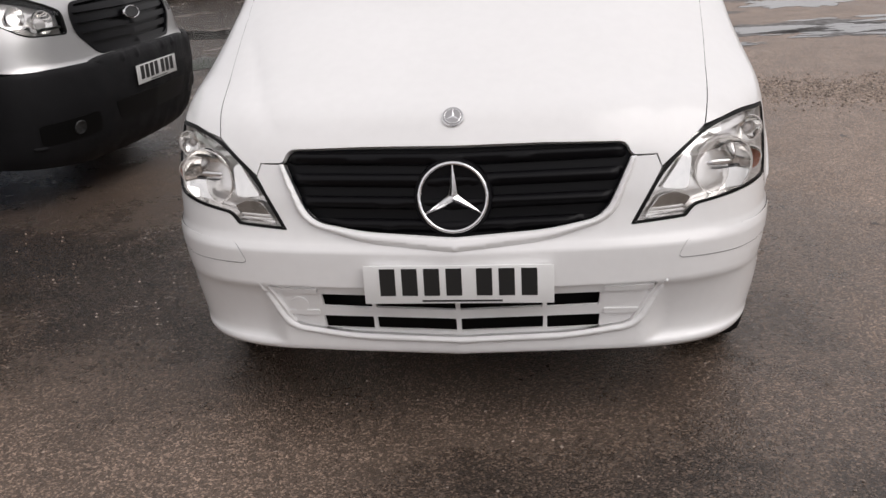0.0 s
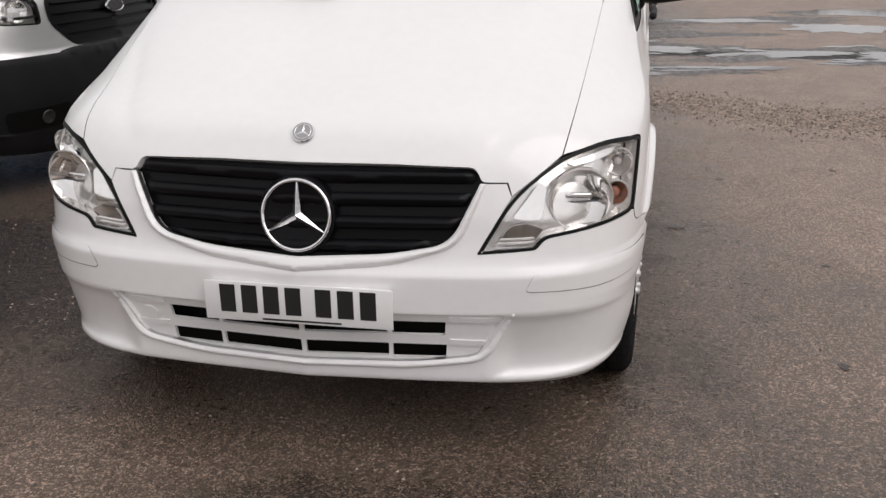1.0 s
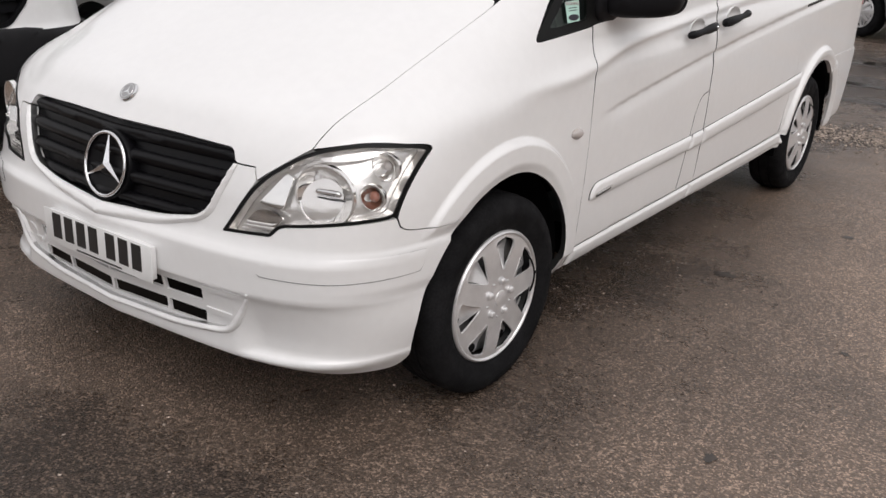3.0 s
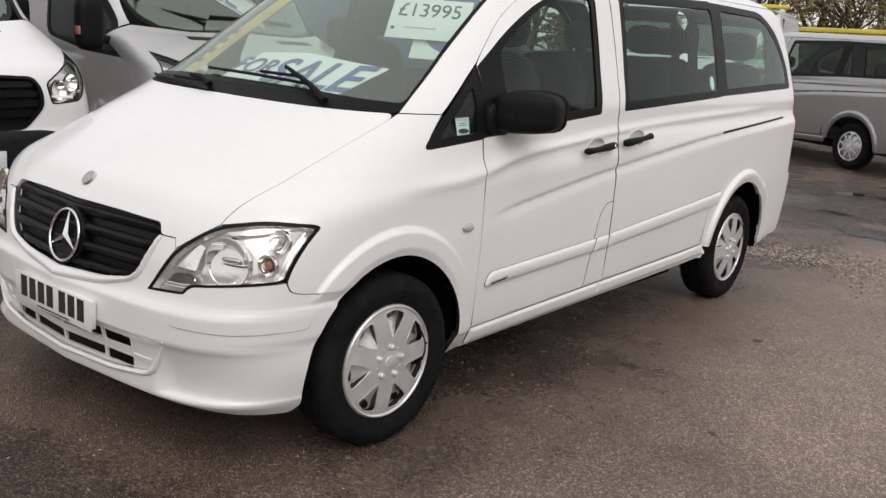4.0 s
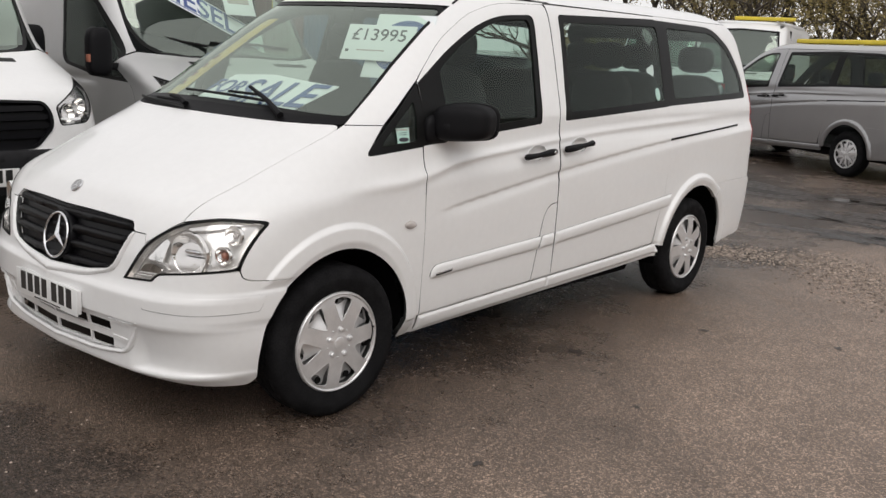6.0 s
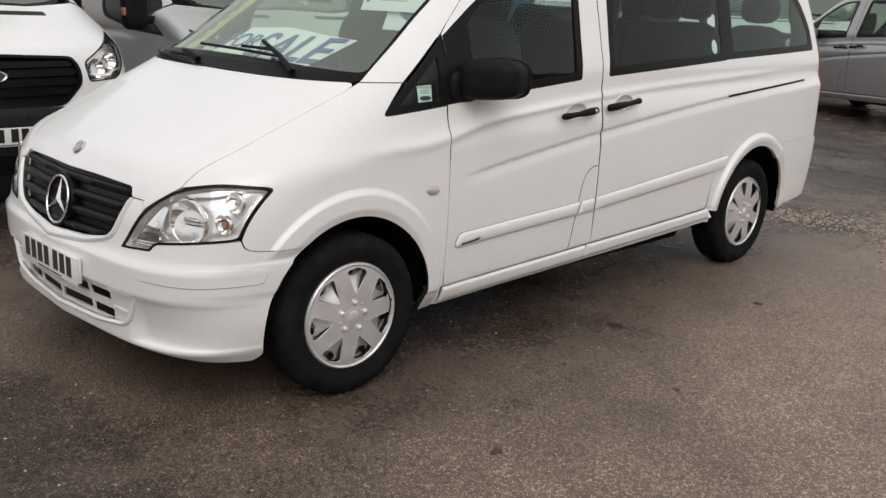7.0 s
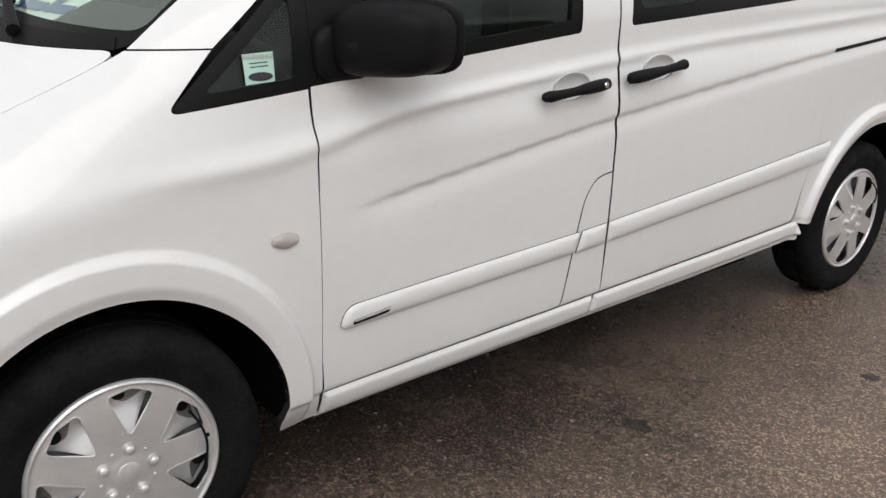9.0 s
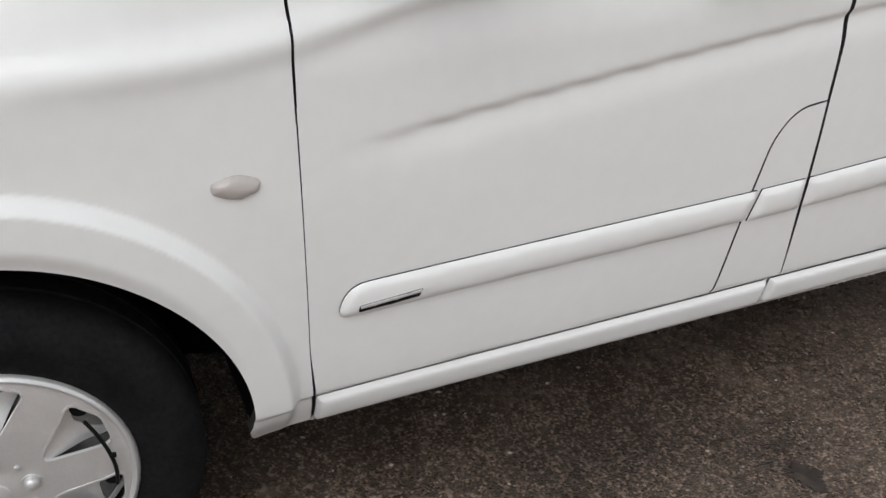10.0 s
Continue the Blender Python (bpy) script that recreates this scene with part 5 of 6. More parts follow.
    k.new(calc("MULTIPLY", band(wet, 0.0, 1.0, 0.46, 0.20), band(fine, 0.3, 0.7, 0.8, 1.2)), b.inputs["Roughness"])
    b.inputs["Specular IOR Level"].default_value = 0.5
    h = calc("ADD", calc("MULTIPLY", chips.outputs["Distance"], -0.8), calc("MULTIPLY", fine, 0.6))
    h = calc("ADD", h, calc("MULTIPLY", chips2.outputs["Distance"], -0.4))
    bp = node("ShaderNodeBump", Strength=0.85, Distance=0.005, Height=h)
    k.new(bp.outputs[0], b.inputs["Normal"])
    return m


TARMAC = tarmac()


bm = bmesh.new()
bmesh.ops.create_grid(bm, x_segments=8, y_segments=8, size=400)
# the yard falls slightly towards the street
YARD = pose(0, 0, -0.0321, 0.144, 0, 0)
ground = part("ground", bm, TARMAC, None, "", YARD)
tagged(ground, "wet dark tarmac of the sales yard with puddles and grit", "ground", kind="structure")


# ---- the other vehicles ----
def hull(front, width, corner, rear, power=3.6, vee=0.05, swell=0.0, rear_round=0.3, relief=None):
    top = max(rear)[0]
    return Shell(spline(*front), spline(*width), spline(*corner), spline((0, power), (9, power)), spline((0, vee), (9, vee)), spline((0, swell), (9, swell)),
                 spline(*rear), rear_round, relief)


def van_flares(y, z):
    out = 0.0
    for ya in (0.95, 4.25):
        out = out + 0.02 * step(np.hypot(y - ya, z - 0.345), 0.53, 0.47) * step(z, 0.2, 0.34)
    return out - 0.012 * np.exp(-((z - 1.16) / 0.03) ** 2) * step(y, 1.3, 1.6)


VAN = hull(((0.2, 0.16), (0.3, 0.07), (0.42, 0.03), (0.6, 0.0), (0.74, 0.005), (0.80, 0.045), (0.95, 0.075), (1.08, 0.115), (1.15, 0.17), (1.22, 0.32), (1.32, 0.60), (1.40, 0.80), (1.46, 0.87), (2.1, 1.36), (2.33, 1.56), (2.44, 1.9), (2.5, 2.5)),
           ((0.2, 0.94), (0.35, 1.0), (0.7, 1.03), (1.2, 1.03), (1.5, 1.0), (2.2, 0.92), (2.42, 0.84), (2.5, 0.6)),
           ((0.2, 0.72), (0.8, 0.78), (1.1, 0.95), (1.3, 1.35), (1.5, 1.65), (2.2, 2.0), (2.5, 2.6)), ((0.2, 5.5), (2.0, 5.45), (2.5, 5.2)), relief=van_flares)


def panel_van(label, m, paint, low_paint, sign=None, yellow=False, group="", mirror=(1.19, 1.28)):
    """A tall panel van seen from its front: nose, bumper, grille, lamps, screen, cab side, wheels."""
    v = thing("panel_van", label, "van", m, group)
    skin = [paint, DARKEDGE, LINING]
    grille_edge = [("x", 0, 0.795, 0.02), ("x", 0.43, 0.80, 0.05), ("x", 0.57, 0.93, 0.06), ("x", 0.565, 1.03, 0.04), ("x", 0.52, 1.095, 0.05), ("x", 0, 1.115)]
    lamp_edge = [("x", 0.62, 0.935, 0.03), ("x", 0.86, 0.945, 0.05), ("x", 0.965, 1.05, 0.05), ("x", 0.945, 1.235, 0.012), ("x", 0.70, 1.115, 0.05), ("x", 0.60, 1.06, 0.03)]
    screen = [("x", 0, 1.395), ("x", 0.5, 1.38), ("x", 0.80, 1.40, 0.12), ("x", 0.868, 1.6, 0.1), ("x", 0.862, 1.9, 0.1), ("x", 0.785, 2.26, 0.06), ("x", 0, 2.30)]
    panel("nose", VAN, [outline(VAN, [("x", 0, 0.77), ("x", 0.6, 0.77), ("x", 0.93, 0.775), ("s", 0.97, 0.80), ("s", 1.12, 1.00), ("s", 1.03, 1.30), ("x", 0.878, 1.40), ("x", 0.80, 1.395, 0.12), ("x", 0.5, 1.375), ("x", 0, 1.39),
          ("x", -0.5, 1.375), ("x", -0.80, 1.395, 0.12), ("x", -0.878, 1.40), ("s", -1.03, 1.30), ("s", -1.12, 1.00), ("s", -0.97, 0.80), ("x", -0.93, 0.775), ("x", -0.6, 0.77)]),
          outline(VAN, mirrored(grille_edge)), outline(VAN, lamp_edge), outline(VAN, lamp_edge, -1)], skin, v, h=0.03)
    bump = panel("bumper", VAN, [outline(VAN, [("x", 0, 0.24), ("x", 0.6, 0.24), ("x", 0.9, 0.27), ("y", 0.52, 0.29), ("y", 0.54, 0.60), ("y", 0.62, 0.77), ("x", 0.90, 0.765), ("x", 0, 0.765)][:-1] + [("x", 0, 0.765), ("x", -0.90, 0.765),
                 ("s", -VAN.by_y(0.62, 0.77), 0.77), ("s", -VAN.by_y(0.54, 0.60), 0.60), ("s", -VAN.by_y(0.52, 0.29), 0.29), ("x", -0.9, 0.27), ("x", -0.6, 0.24)])], [low_paint, DARKEDGE, LINING], v, h=0.03, lift=0.03)
    panel("bumper_mouth", VAN, [outline(VAN, mirrored([("x", 0, 0.42), ("x", 0.40, 0.42, 0.04), ("x", 0.46, 0.54, 0.03), ("x", 0, 0.54)]))], [SEAL] * 3, bump, h=0.05, lift=0.033, depth=0.004)
    for k in (1, -1):
        # flat black sheet paints the shaded hollow round the fog lamp
        fog = panel("fog_recess_dark", VAN, [outline(VAN, [("x", 0.56, 0.40, 0.03), ("x", 0.90, 0.385, 0.03), ("x", 0.92, 0.50, 0.03), ("x", 0.60, 0.52, 0.03)], k)], [SEAL] * 3, bump, h=0.04, lift=0.033, depth=0.004)
        fp, fn = Vector(VAN.at(VAN.by_x(0.73 * k, 0.455), 0.455)), Vector(VAN.normal(VAN.by_x(0.73 * k, 0.455), 0.455))
        part("fog_lamp", lathe([(0.0, 0.004), (0.030, 0.003), (0.036, 0.006), (0.040, 0.0)], 20), STEEL, bump, "", Matrix.Translation(fp + fn * 0.034) @ fn.to_track_quat("X", "Z").to_matrix().to_4x4())
        panel("bumper_crease", VAN, [outline(VAN, [("x", 0.50, 0.345, 0.01), ("x", 0.93, 0.365, 0.01), ("x", 0.93, 0.385, 0.01), ("x", 0.50, 0.365, 0.01)], k)], [low_paint] * 3, bump, h=0.02, lift=0.031, depth=0.004, dome=0.010, dome_width=0.012, edge=0)
    panel("bumper_shelf", VAN, [outline(VAN, mirrored([("x", 0, 0.735), ("x", 0.48, 0.735, 0.02), ("x", 0.60, 0.770, 0.02), ("x", 0.5, 0.782), ("x", 0, 0.79)]))], [low_paint] * 3, bump, h=0.02, lift=0.028, depth=0.02, dome=0.02, dome_width=0.03, edge=0)
    number_plate(v, Matrix.Translation((0, -0.040, 0.645)) @ Matrix.Rotation(radians(90), 4, "X"))
    grl = panel("grille", VAN, [outline(VAN, mirrored(grille_edge))], [SEAL] * 3, v, h=0.04, lift=-0.03, depth=0.01, inset=-0.005)
    for i in range(5):
        z = 0.815 + 0.056 * i
        half = min(0.53, 0.44 + 1.0 * max(0, z - 0.80)) if z < 1.02 else 0.51
        panel("slat", VAN, [x_band(VAN, half, min(half + 0.03, 0.55), z, z + 0.034, 0.012)], [GRILLE] * 3, grl, h=0.03, lift=0.004, depth=0.03, edge=0.010)
    frame_loop = [outline(VAN, mirrored(grille_edge)), outline(VAN, mirrored([("x", 0, 0.815, 0.02), ("x", 0.42, 0.82, 0.05), ("x", 0.545, 0.935, 0.06), ("x", 0.54, 1.03, 0.04), ("x", 0.505, 1.08, 0.05), ("x", 0, 1.10)]))]
    panel("grille_frame", VAN, frame_loop, [GRILLE] * 3, grl, h=0.03, lift=0.012, depth=0.03, edge=0.006)
    om = frame_at(VAN, 0, 0.985, 0.012)
    oval = facing(lathe([(0.0, 0.006), (0.075, 0.005), (0.085, 0.009), (0.093, 0.006), (0.095, 0.0)], 36))
    for q in oval.verts:
        q.co.y *= 0.42
    part("oval_badge", oval, CHROME, grl, "oval chrome badge", om)
    dark = facing(lathe([(0.0, 0.0085), (0.078, 0.0082), (0.08, 0.006)], 36))
    for q in dark.verts:
        q.co.y *= 0.40
    part("badge_field", dark, STEEL, grl, "", om)
    for k in (1, -1):
        rim_loop = outline(VAN, lamp_edge, k)
        lamp = panel("headlight", VAN, [rim_loop, shrink(rim_loop, 0.008)], [SEAL] * 3, v, h=0.012, lift=0.001, depth=0.008, lining=False)
        panel("back", VAN, [outline(VAN, lamp_edge, k)], [LAMPBACK] * 3, lamp, h=0.04, lift=-0.06, depth=0.004, inset=-0.004)
        panel("lens", VAN, [outline(VAN, lamp_edge, k)], [LENS] * 3, lamp, h=0.05, lift=-0.004, depth=0.003, lining=False, edge=0).visible_shadow = False
        quat = Vector((0.35 * k, -0.93, 0.05)).normalized().to_track_quat("X", "Z").to_matrix().to_4x4()
        for x, z, r in ((0.72, 1.02, 0.058), (0.845, 1.06, 0.052)):
            p, nn = Vector(VAN.at(VAN.by_x(x * k, z), z)), Vector(VAN.normal(VAN.by_x(x * k, z), z))
            part("lamp_bowl", lathe([(r * t, -0.05 * (1 - t * t)) for t in np.linspace(0, 1, 8)] + [(r * 1.08, 0.0), (r * 1.1, -0.014)], 28), REFLECTOR, lamp, "", Matrix.Translation(p - nn * 0.03) @ quat)
        panel("lamp_brow", VAN, [outline(VAN, [("x", 0.63, 0.975), ("x", 0.80, 0.968), ("x", 0.84, 0.995), ("x", 0.94, 1.0), ("x", 0.945, 1.015), ("x", 0.83, 1.012), ("x", 0.79, 0.985), ("x", 0.63, 0.99)], k)], [REFLECTOR] * 3, lamp, h=0.03, lift=-0.012, depth=0.02)
        # cab side with its window, and the load side
        pane = [("y", 0.80, 1.165, 0.02), ("y", 1.35, 1.18, 0.05), ("y", 2.02, 1.27, 0.12), ("y", 2.10, 1.98, 0.06), ("y", 1.66, 1.97, 0.08)]
        side = panel("cab_side", VAN, [outline(VAN, [("s", 0.98, 0.80), ("y", 0.56, 0.60)] + arc(0.95, 0.345, 0.42, 150, 0, 24) + [("y", 1.40, 0.40), ("y", 5.2, 0.42), ("y", 5.2, 2.40), ("y", 2.1, 2.42), ("y", 1.62, 2.30), ("x", 0.790, 2.27), ("x", 0.865, 1.9), ("x", 0.872, 1.6), ("x", 0.880, 1.41),
                     ("s", 1.034, 1.30), ("s", 1.124, 1.00)], k), outline(VAN, pane, k)], skin, v, h=0.05)
        panel("window_seal", VAN, [outline(VAN, pane, k), outline(VAN, [("y", 0.90, 1.195, 0.02), ("y", 1.36, 1.21, 0.05), ("y", 1.99, 1.295, 0.11), ("y", 2.06, 1.95, 0.06), ("y", 1.69, 1.94, 0.08)], k)], [SEAL] * 3, side, h=0.05, lift=-0.002, depth=0.01)
        panel("window", VAN, [outline(VAN, pane, k)], [CLEAR] * 3, side, h=0.1, lift=-0.008, depth=0.003, lining=False, edge=0).visible_shadow = False
        mir = pillow((0.19, 0.14, 0.38), (k * mirror[0], mirror[1], 1.39), 4.5, n=14)
        mir = part("door_mirror", mir, BLACK, v, "black door mirror")
        part("mirror_arm", box((0.22, 0.08, 0.06), (k * (mirror[0] - 0.11), mirror[1] + 0.02, 1.28), 0.02), BLACK, mir)
        part("mirror_indicator", box((0.02, 0.05, 0.06), (k * (mirror[0] + 0.098), mirror[1] - 0.03, 1.34), 0.006), AMBER, mir)
        for y in (0.95, 4.25):
            wheel(v, pose(0.90 * k, y, 0.34, 0, 0, 0 if k > 0 else 180), spokes=8)
        # vents in the bonnet below the screen
        panel("bonnet_vent", VAN, [outline(VAN, [("x", 0.22, 1.325, 0.01), ("x", 0.58, 1.322, 0.01), ("x", 0.58, 1.345, 0.01), ("x", 0.22, 1.348, 0.01)], k)], [SEAL] * 3, v, h=0.03, lift=0.002, depth=0.004)
    panel("screen_surround", VAN, [outline(VAN, mirrored(screen)), outline(VAN, mirrored([("x", 0, 1.435), ("x", 0.5, 1.42), ("x", 0.775, 1.435, 0.11), ("x", 0.846, 1.6, 0.1), ("x", 0.840, 1.9, 0.1), ("x", 0.762, 2.24, 0.06), ("x", 0, 2.275)]))], [SEAL] * 3, v, h=0.05, lift=-0.003, depth=0.012)
    panel("windscreen", VAN, [outline(VAN, mirrored(screen))], [SCREEN] * 3, v, h=0.1, lift=-0.008, depth=0.003, lining=False, edge=0).visible_shadow = False
    panel("roof_front", VAN, [outline(VAN, mirrored([("x", 0, 2.305), ("x", 0.787, 2.265), ("x", 0.80, 2.30), ("x", 0.74, 2.40), ("x", 0, 2.42)]))], skin, v, h=0.05)
    part("roof", pillow((1.75, 3.6, 0.16), (0, 3.6, 2.42), 5, n=14), YELLOW if yellow else paint, v)
    part("bulkhead", box((1.9, 0.05, 1.9), (0, 2.25, 1.35), 0.02), LINING, v)
    part("dashboard", pillow((1.8, 0.6, 0.4), (0, 1.25, 1.22), 4, n=12), BLACK, v)
    part("underbody", box((1.6, 5.0, 0.2), (0, 2.8, 0.42), 0.03), BLACK, v)
    for x in (-0.5, 0.5):
        part("cab_seat", merged(pillow((0.5, 0.16, 0.75), (x, 2.0, 1.30), 4, n=10), pillow((0.28, 0.1, 0.2), (x, 2.04, 1.76), 3, n=8)), FABRIC, v)
    part("wiper", tube([(0.55, 0.92, 1.47), (0.2, 0.90, 1.50), (-0.25, 0.91, 1.50)], 0.012, 6), SEAL, v)
    part("wiper", tube([(-0.3, 0.87, 1.47), (-0.5, 0.95, 1.50), (-0.78, 1.12, 1.56)], 0.012, 6), SEAL, v)
    if sign:
        words, lean_deg = sign
        sm = hung((-0.16, 1.165, 1.77), (0.94, 0.16, -0.35), (0.30, 0.55, 0.78))
        b = part("sign_strip", box((1.50, 0.22, 0.004), bevel=0.001), PAPER, v, "white strip sign with blue letters", sm)
        part("lettering", text_mesh(words, 0.25), INK, b, "", Matrix.Translation((-0.10, 0.0, 0.003)) @ Matrix.Diagonal((1.35, 1, 1, 1)))
        part("sign_border", merged(box((1.36, 0.010, 0.001), (0, 0.090, 0.0025)), box((1.36, 0.010, 0.001), (0, -0.090, 0.0025))), INK, b)
        c = part("price_card", box((0.34, 0.20, 0.003), bevel=0.001), PAPER, v, "white price card", hung((0.24, 1.24, 1.84), (0.98, 0.10, 0), (0, 0.4, 0.9)))
        part("figure_bar", box((0.24, 0.05, 0.001), (0, 0.03, 0.0025)), GREYLENS, c)
    return v


panel_van("silver panel van with a dark grille and diesel sign", pose(-2.165, 3.18, -0.024, 0, 0, 86.5), PALESILVER, GREYPLASTIC, ("DIESEL", -20), mirror=(1.18, 1.03))
white_van = panel_van("white panel van with a black grille and grey bumper", pose(-2.12, 0.60, -0.030, 0, 0, 89), WHITE, GREYPLASTIC, mirror=(1.12, 1.62))
far_van = copy_thing(white_van, pose(-4.95, 17.1, 0, 0, 0, 12))
tagged(far_van, "white panel van with a yellow roof board in the back row")
part("roof_board", box((1.3, 0.25, 0.08), (0.38, 2.0, 2.54), 0.02), YELLOW, far_van, "yellow roof board")

tagged(copy_thing(white_van, pose(-7.15, 17.6, 0, 0, 0, 11)), "white panel van parked in the back row")

# the silver people carrier across the yard, the same make of body
carrier = thing("people_carrier", "silver people carrier with tinted windows parked across the yard", "van", pose(-3.90, 14.98, 0.0, 0, 0, -117))
bus_shell(carrier, [SILVER, DARKEDGE, LINING], fine=False)
for k in (1, -1):
    for y in (AXLE_F, AXLE_R):
        wheel(carrier, pose(0.812 * k, y, HUB_Z, 0, 0, 0 if k > 0 else 180) @ Matrix.Scale(0.97, 4), spokes=9, apex=0.06)
panel("nose", BUS, [outline(BUS, mirrored([("x", 0, 0.25), ("x", 0.7, 0.25), ("x", 0.80, 0.4), ("x", 0.86, 0.7), ("x", 0.755, 1.211), ("x", 0, 1.213)]))], [SILVER, DARKEDGE, LINING], carrier, h=0.05)
part("cab_floor", box((1.66, 4.2, 0.05), (0, 2.6, 0.40), 0.01), LINING, carrier)
part("underbody", box((1.5, 4.4, 0.10), (0, 2.55, 0.30), 0.03), BLACK, carrier)
for x, y in ((0.42, 1.75), (-0.42, 1.75), (0.5, 2.75), (-0.5, 2.75), (0.5, 3.65), (-0.5, 3.65)):
    part("seat", merged(pillow((0.48, 0.5, 0.16), (x, y, 0.62), 4, n=8), pillow((0.48, 0.15, 0.66), (x, y + 0.28, 0.98), 4, n=8), pillow((0.27, 0.1, 0.19), (x, y + 0.32, 1.42), 3, n=8)), FABRIC, carrier)
for k in (1, -1):
    part("door_mirror", pillow((0.26, 0.18, 0.19), (k * 1.0, 1.49, 1.22), 3.4, n=10), SILVER, carrier)
part("roof_board", box((0.22, 2.3, 0.07), (0.10, 3.1, 1.95), 0.02), YELLOW, carrier, "yellow roof board")


# ---- water, grit and marks on the ground ----
WATER = material("puddle_water", (0.03, 0.026, 0.022), 0.10, spec=0.5)
DAMP = material("oily_damp_patch", (0.040, 0.031, 0.026), 0.42, grain=0.3, grain_scale=40, stain=0.3, stain_scale=6)
STONE = material("pale_grit", (0.29, 0.235, 0.195), 0.75, grain=0.2, grain_scale=90)


def vary_by_island(mat, spread):
    n, k = mat.node_tree.nodes, mat.node_tree.links
    b = n["Principled BSDF"]
    geo, mul = n.new("ShaderNodeNewGeometry"), n.new("ShaderNodeHueSaturation")
    rng = n.new("ShaderNodeMapRange")
    rng.inputs["To Min"].default_value, rng.inputs["To Max"].default_value = 1 - spread, 1 + spread
    k.new(geo.outputs["Random Per Island"], rng.inputs["Value"])
    k.new(rng.outputs[0], mul.inputs["Value"])
    old = b.inputs["Base Color"].links
    if old:
        k.new(old[0].from_socket, mul.inputs["Color"])
    else:
        mul.inputs["Color"].default_value = b.inputs["Base Color"].default_value
    k.new(mul.outputs[0], b.inputs["Base Color"])


vary_by_island(STONE, 0.6)


def puddle(name, label, x, y, rx, ry, seed, mat, z, turn=0.0, rough=0.6):
    """A flat pool with a ragged shore."""
    bm = bmesh.new()
    n = 90
    vs = []
    for i in range(n):
        a = 2 * math.pi * i / n
        k = 1 + rough * (noise.noise((math.cos(a) * 1.6 + seed * 7, math.sin(a) * 1.6, seed)) + 0.6 * noise.noise((math.cos(a) * 5 + seed, math.sin(a) * 5, seed * 3)) + 0.3 * noise.noise((math.cos(a) * 14, math.sin(a) * 14, seed * 5)))
        vs.append(bm.verts.new((rx * k * math.cos(a), ry * k * math.sin(a), 0)))
    bm.faces.new(vs)
    ob = part(name, bm, mat, None, "", YARD @ pose(x, y, z, 0, 0, turn))
    return tagged(ob, label, name.replace("_", " "), "puddles in the yard" if name == "puddle" else "stains on the tarmac")


for i, (x, y, rx, ry, turn) in enumerate(((2.7, 8.75, 0.55, 0.20, 8), (1.35, 9.0, 0.36, 0.26, 0), (3.8, 8.6, 0.5, 0.26, 5), (1.95, 8.55, 0.22, 0.10, 20), (3.6, 11.3, 0.7, 0.5, 10), (1.7, 7.6, 0.9, 0.13, 6),
                                          (0.95, 7.2, 0.34, 0.12, -10), (1.4, 7.45, 0.40, 0.10, 8), (5.2, 9.6, 1.3, 0.35, 12), (2.2, 12.2, 0.8, 0.25, 0), (0.3, 9.8, 0.5, 0.12, 10),
                                          (-1.5, 9.5, 0.9, 0.3, 5), (4.8, 13.5, 1.4, 0.5, 0), (0.1, 8.2, 0.6, 0.10, -6), (6.5, 7.5, 1.2, 0.25, 10), (-3.6, 7.6, 0.9, 0.5, 20), (-4.4, 10.5, 1.3, 0.6, 10))):
    puddle("puddle", "shallow rain puddle on the tarmac", x, y, rx, ry, i + 1, WATER, 0.004, turn)
drops = np.random.default_rng(9)
for i in range(26):
    x, y, r = drops.uniform(0.9, 4.6), drops.normal(8.5, 0.45), drops.uniform(0.05, 0.14)
    puddle("puddle", "small fleck of rain water on the tarmac", x, y, r * 1.8, r * 0.6, 60 + i, WATER, 0.0045, drops.uniform(-15, 25), 0.7)
for i, (x, y, rx, ry) in enumerate(((2.7, 8.7, 1.5, 0.45), (1.3, 8.95, 0.8, 0.45), (4.0, 8.5, 1.2, 0.5), (1.3, 7.4, 1.0, 0.28), (0.2, 8.3, 1.0, 0.3), (2.4, 12.2, 1.6, 0.6), (-1.4, 9.5, 1.5, 0.55), (1.2, 10.4, 1.2, 0.35))):
    puddle("stain", "dark soaked patch of tarmac round a puddle", x, y, rx, ry, i + 40, DAMP, 0.002, 8, 0.7)
for i, (x, y, r) in enumerate(((1.12, 2.36, 0.034), (1.42, 3.3, 0.022), (-0.75, -0.35, 0.03), (1.62, 0.9, 0.018), (2.1, 3.6, 0.02), (1.75, 1.9, 0.014))):
    puddle("stain", "small dark oil stain on the tarmac", x, y, r * 1.3, r, i + 20, DAMP, 0.003, 30 * i, 0.6)


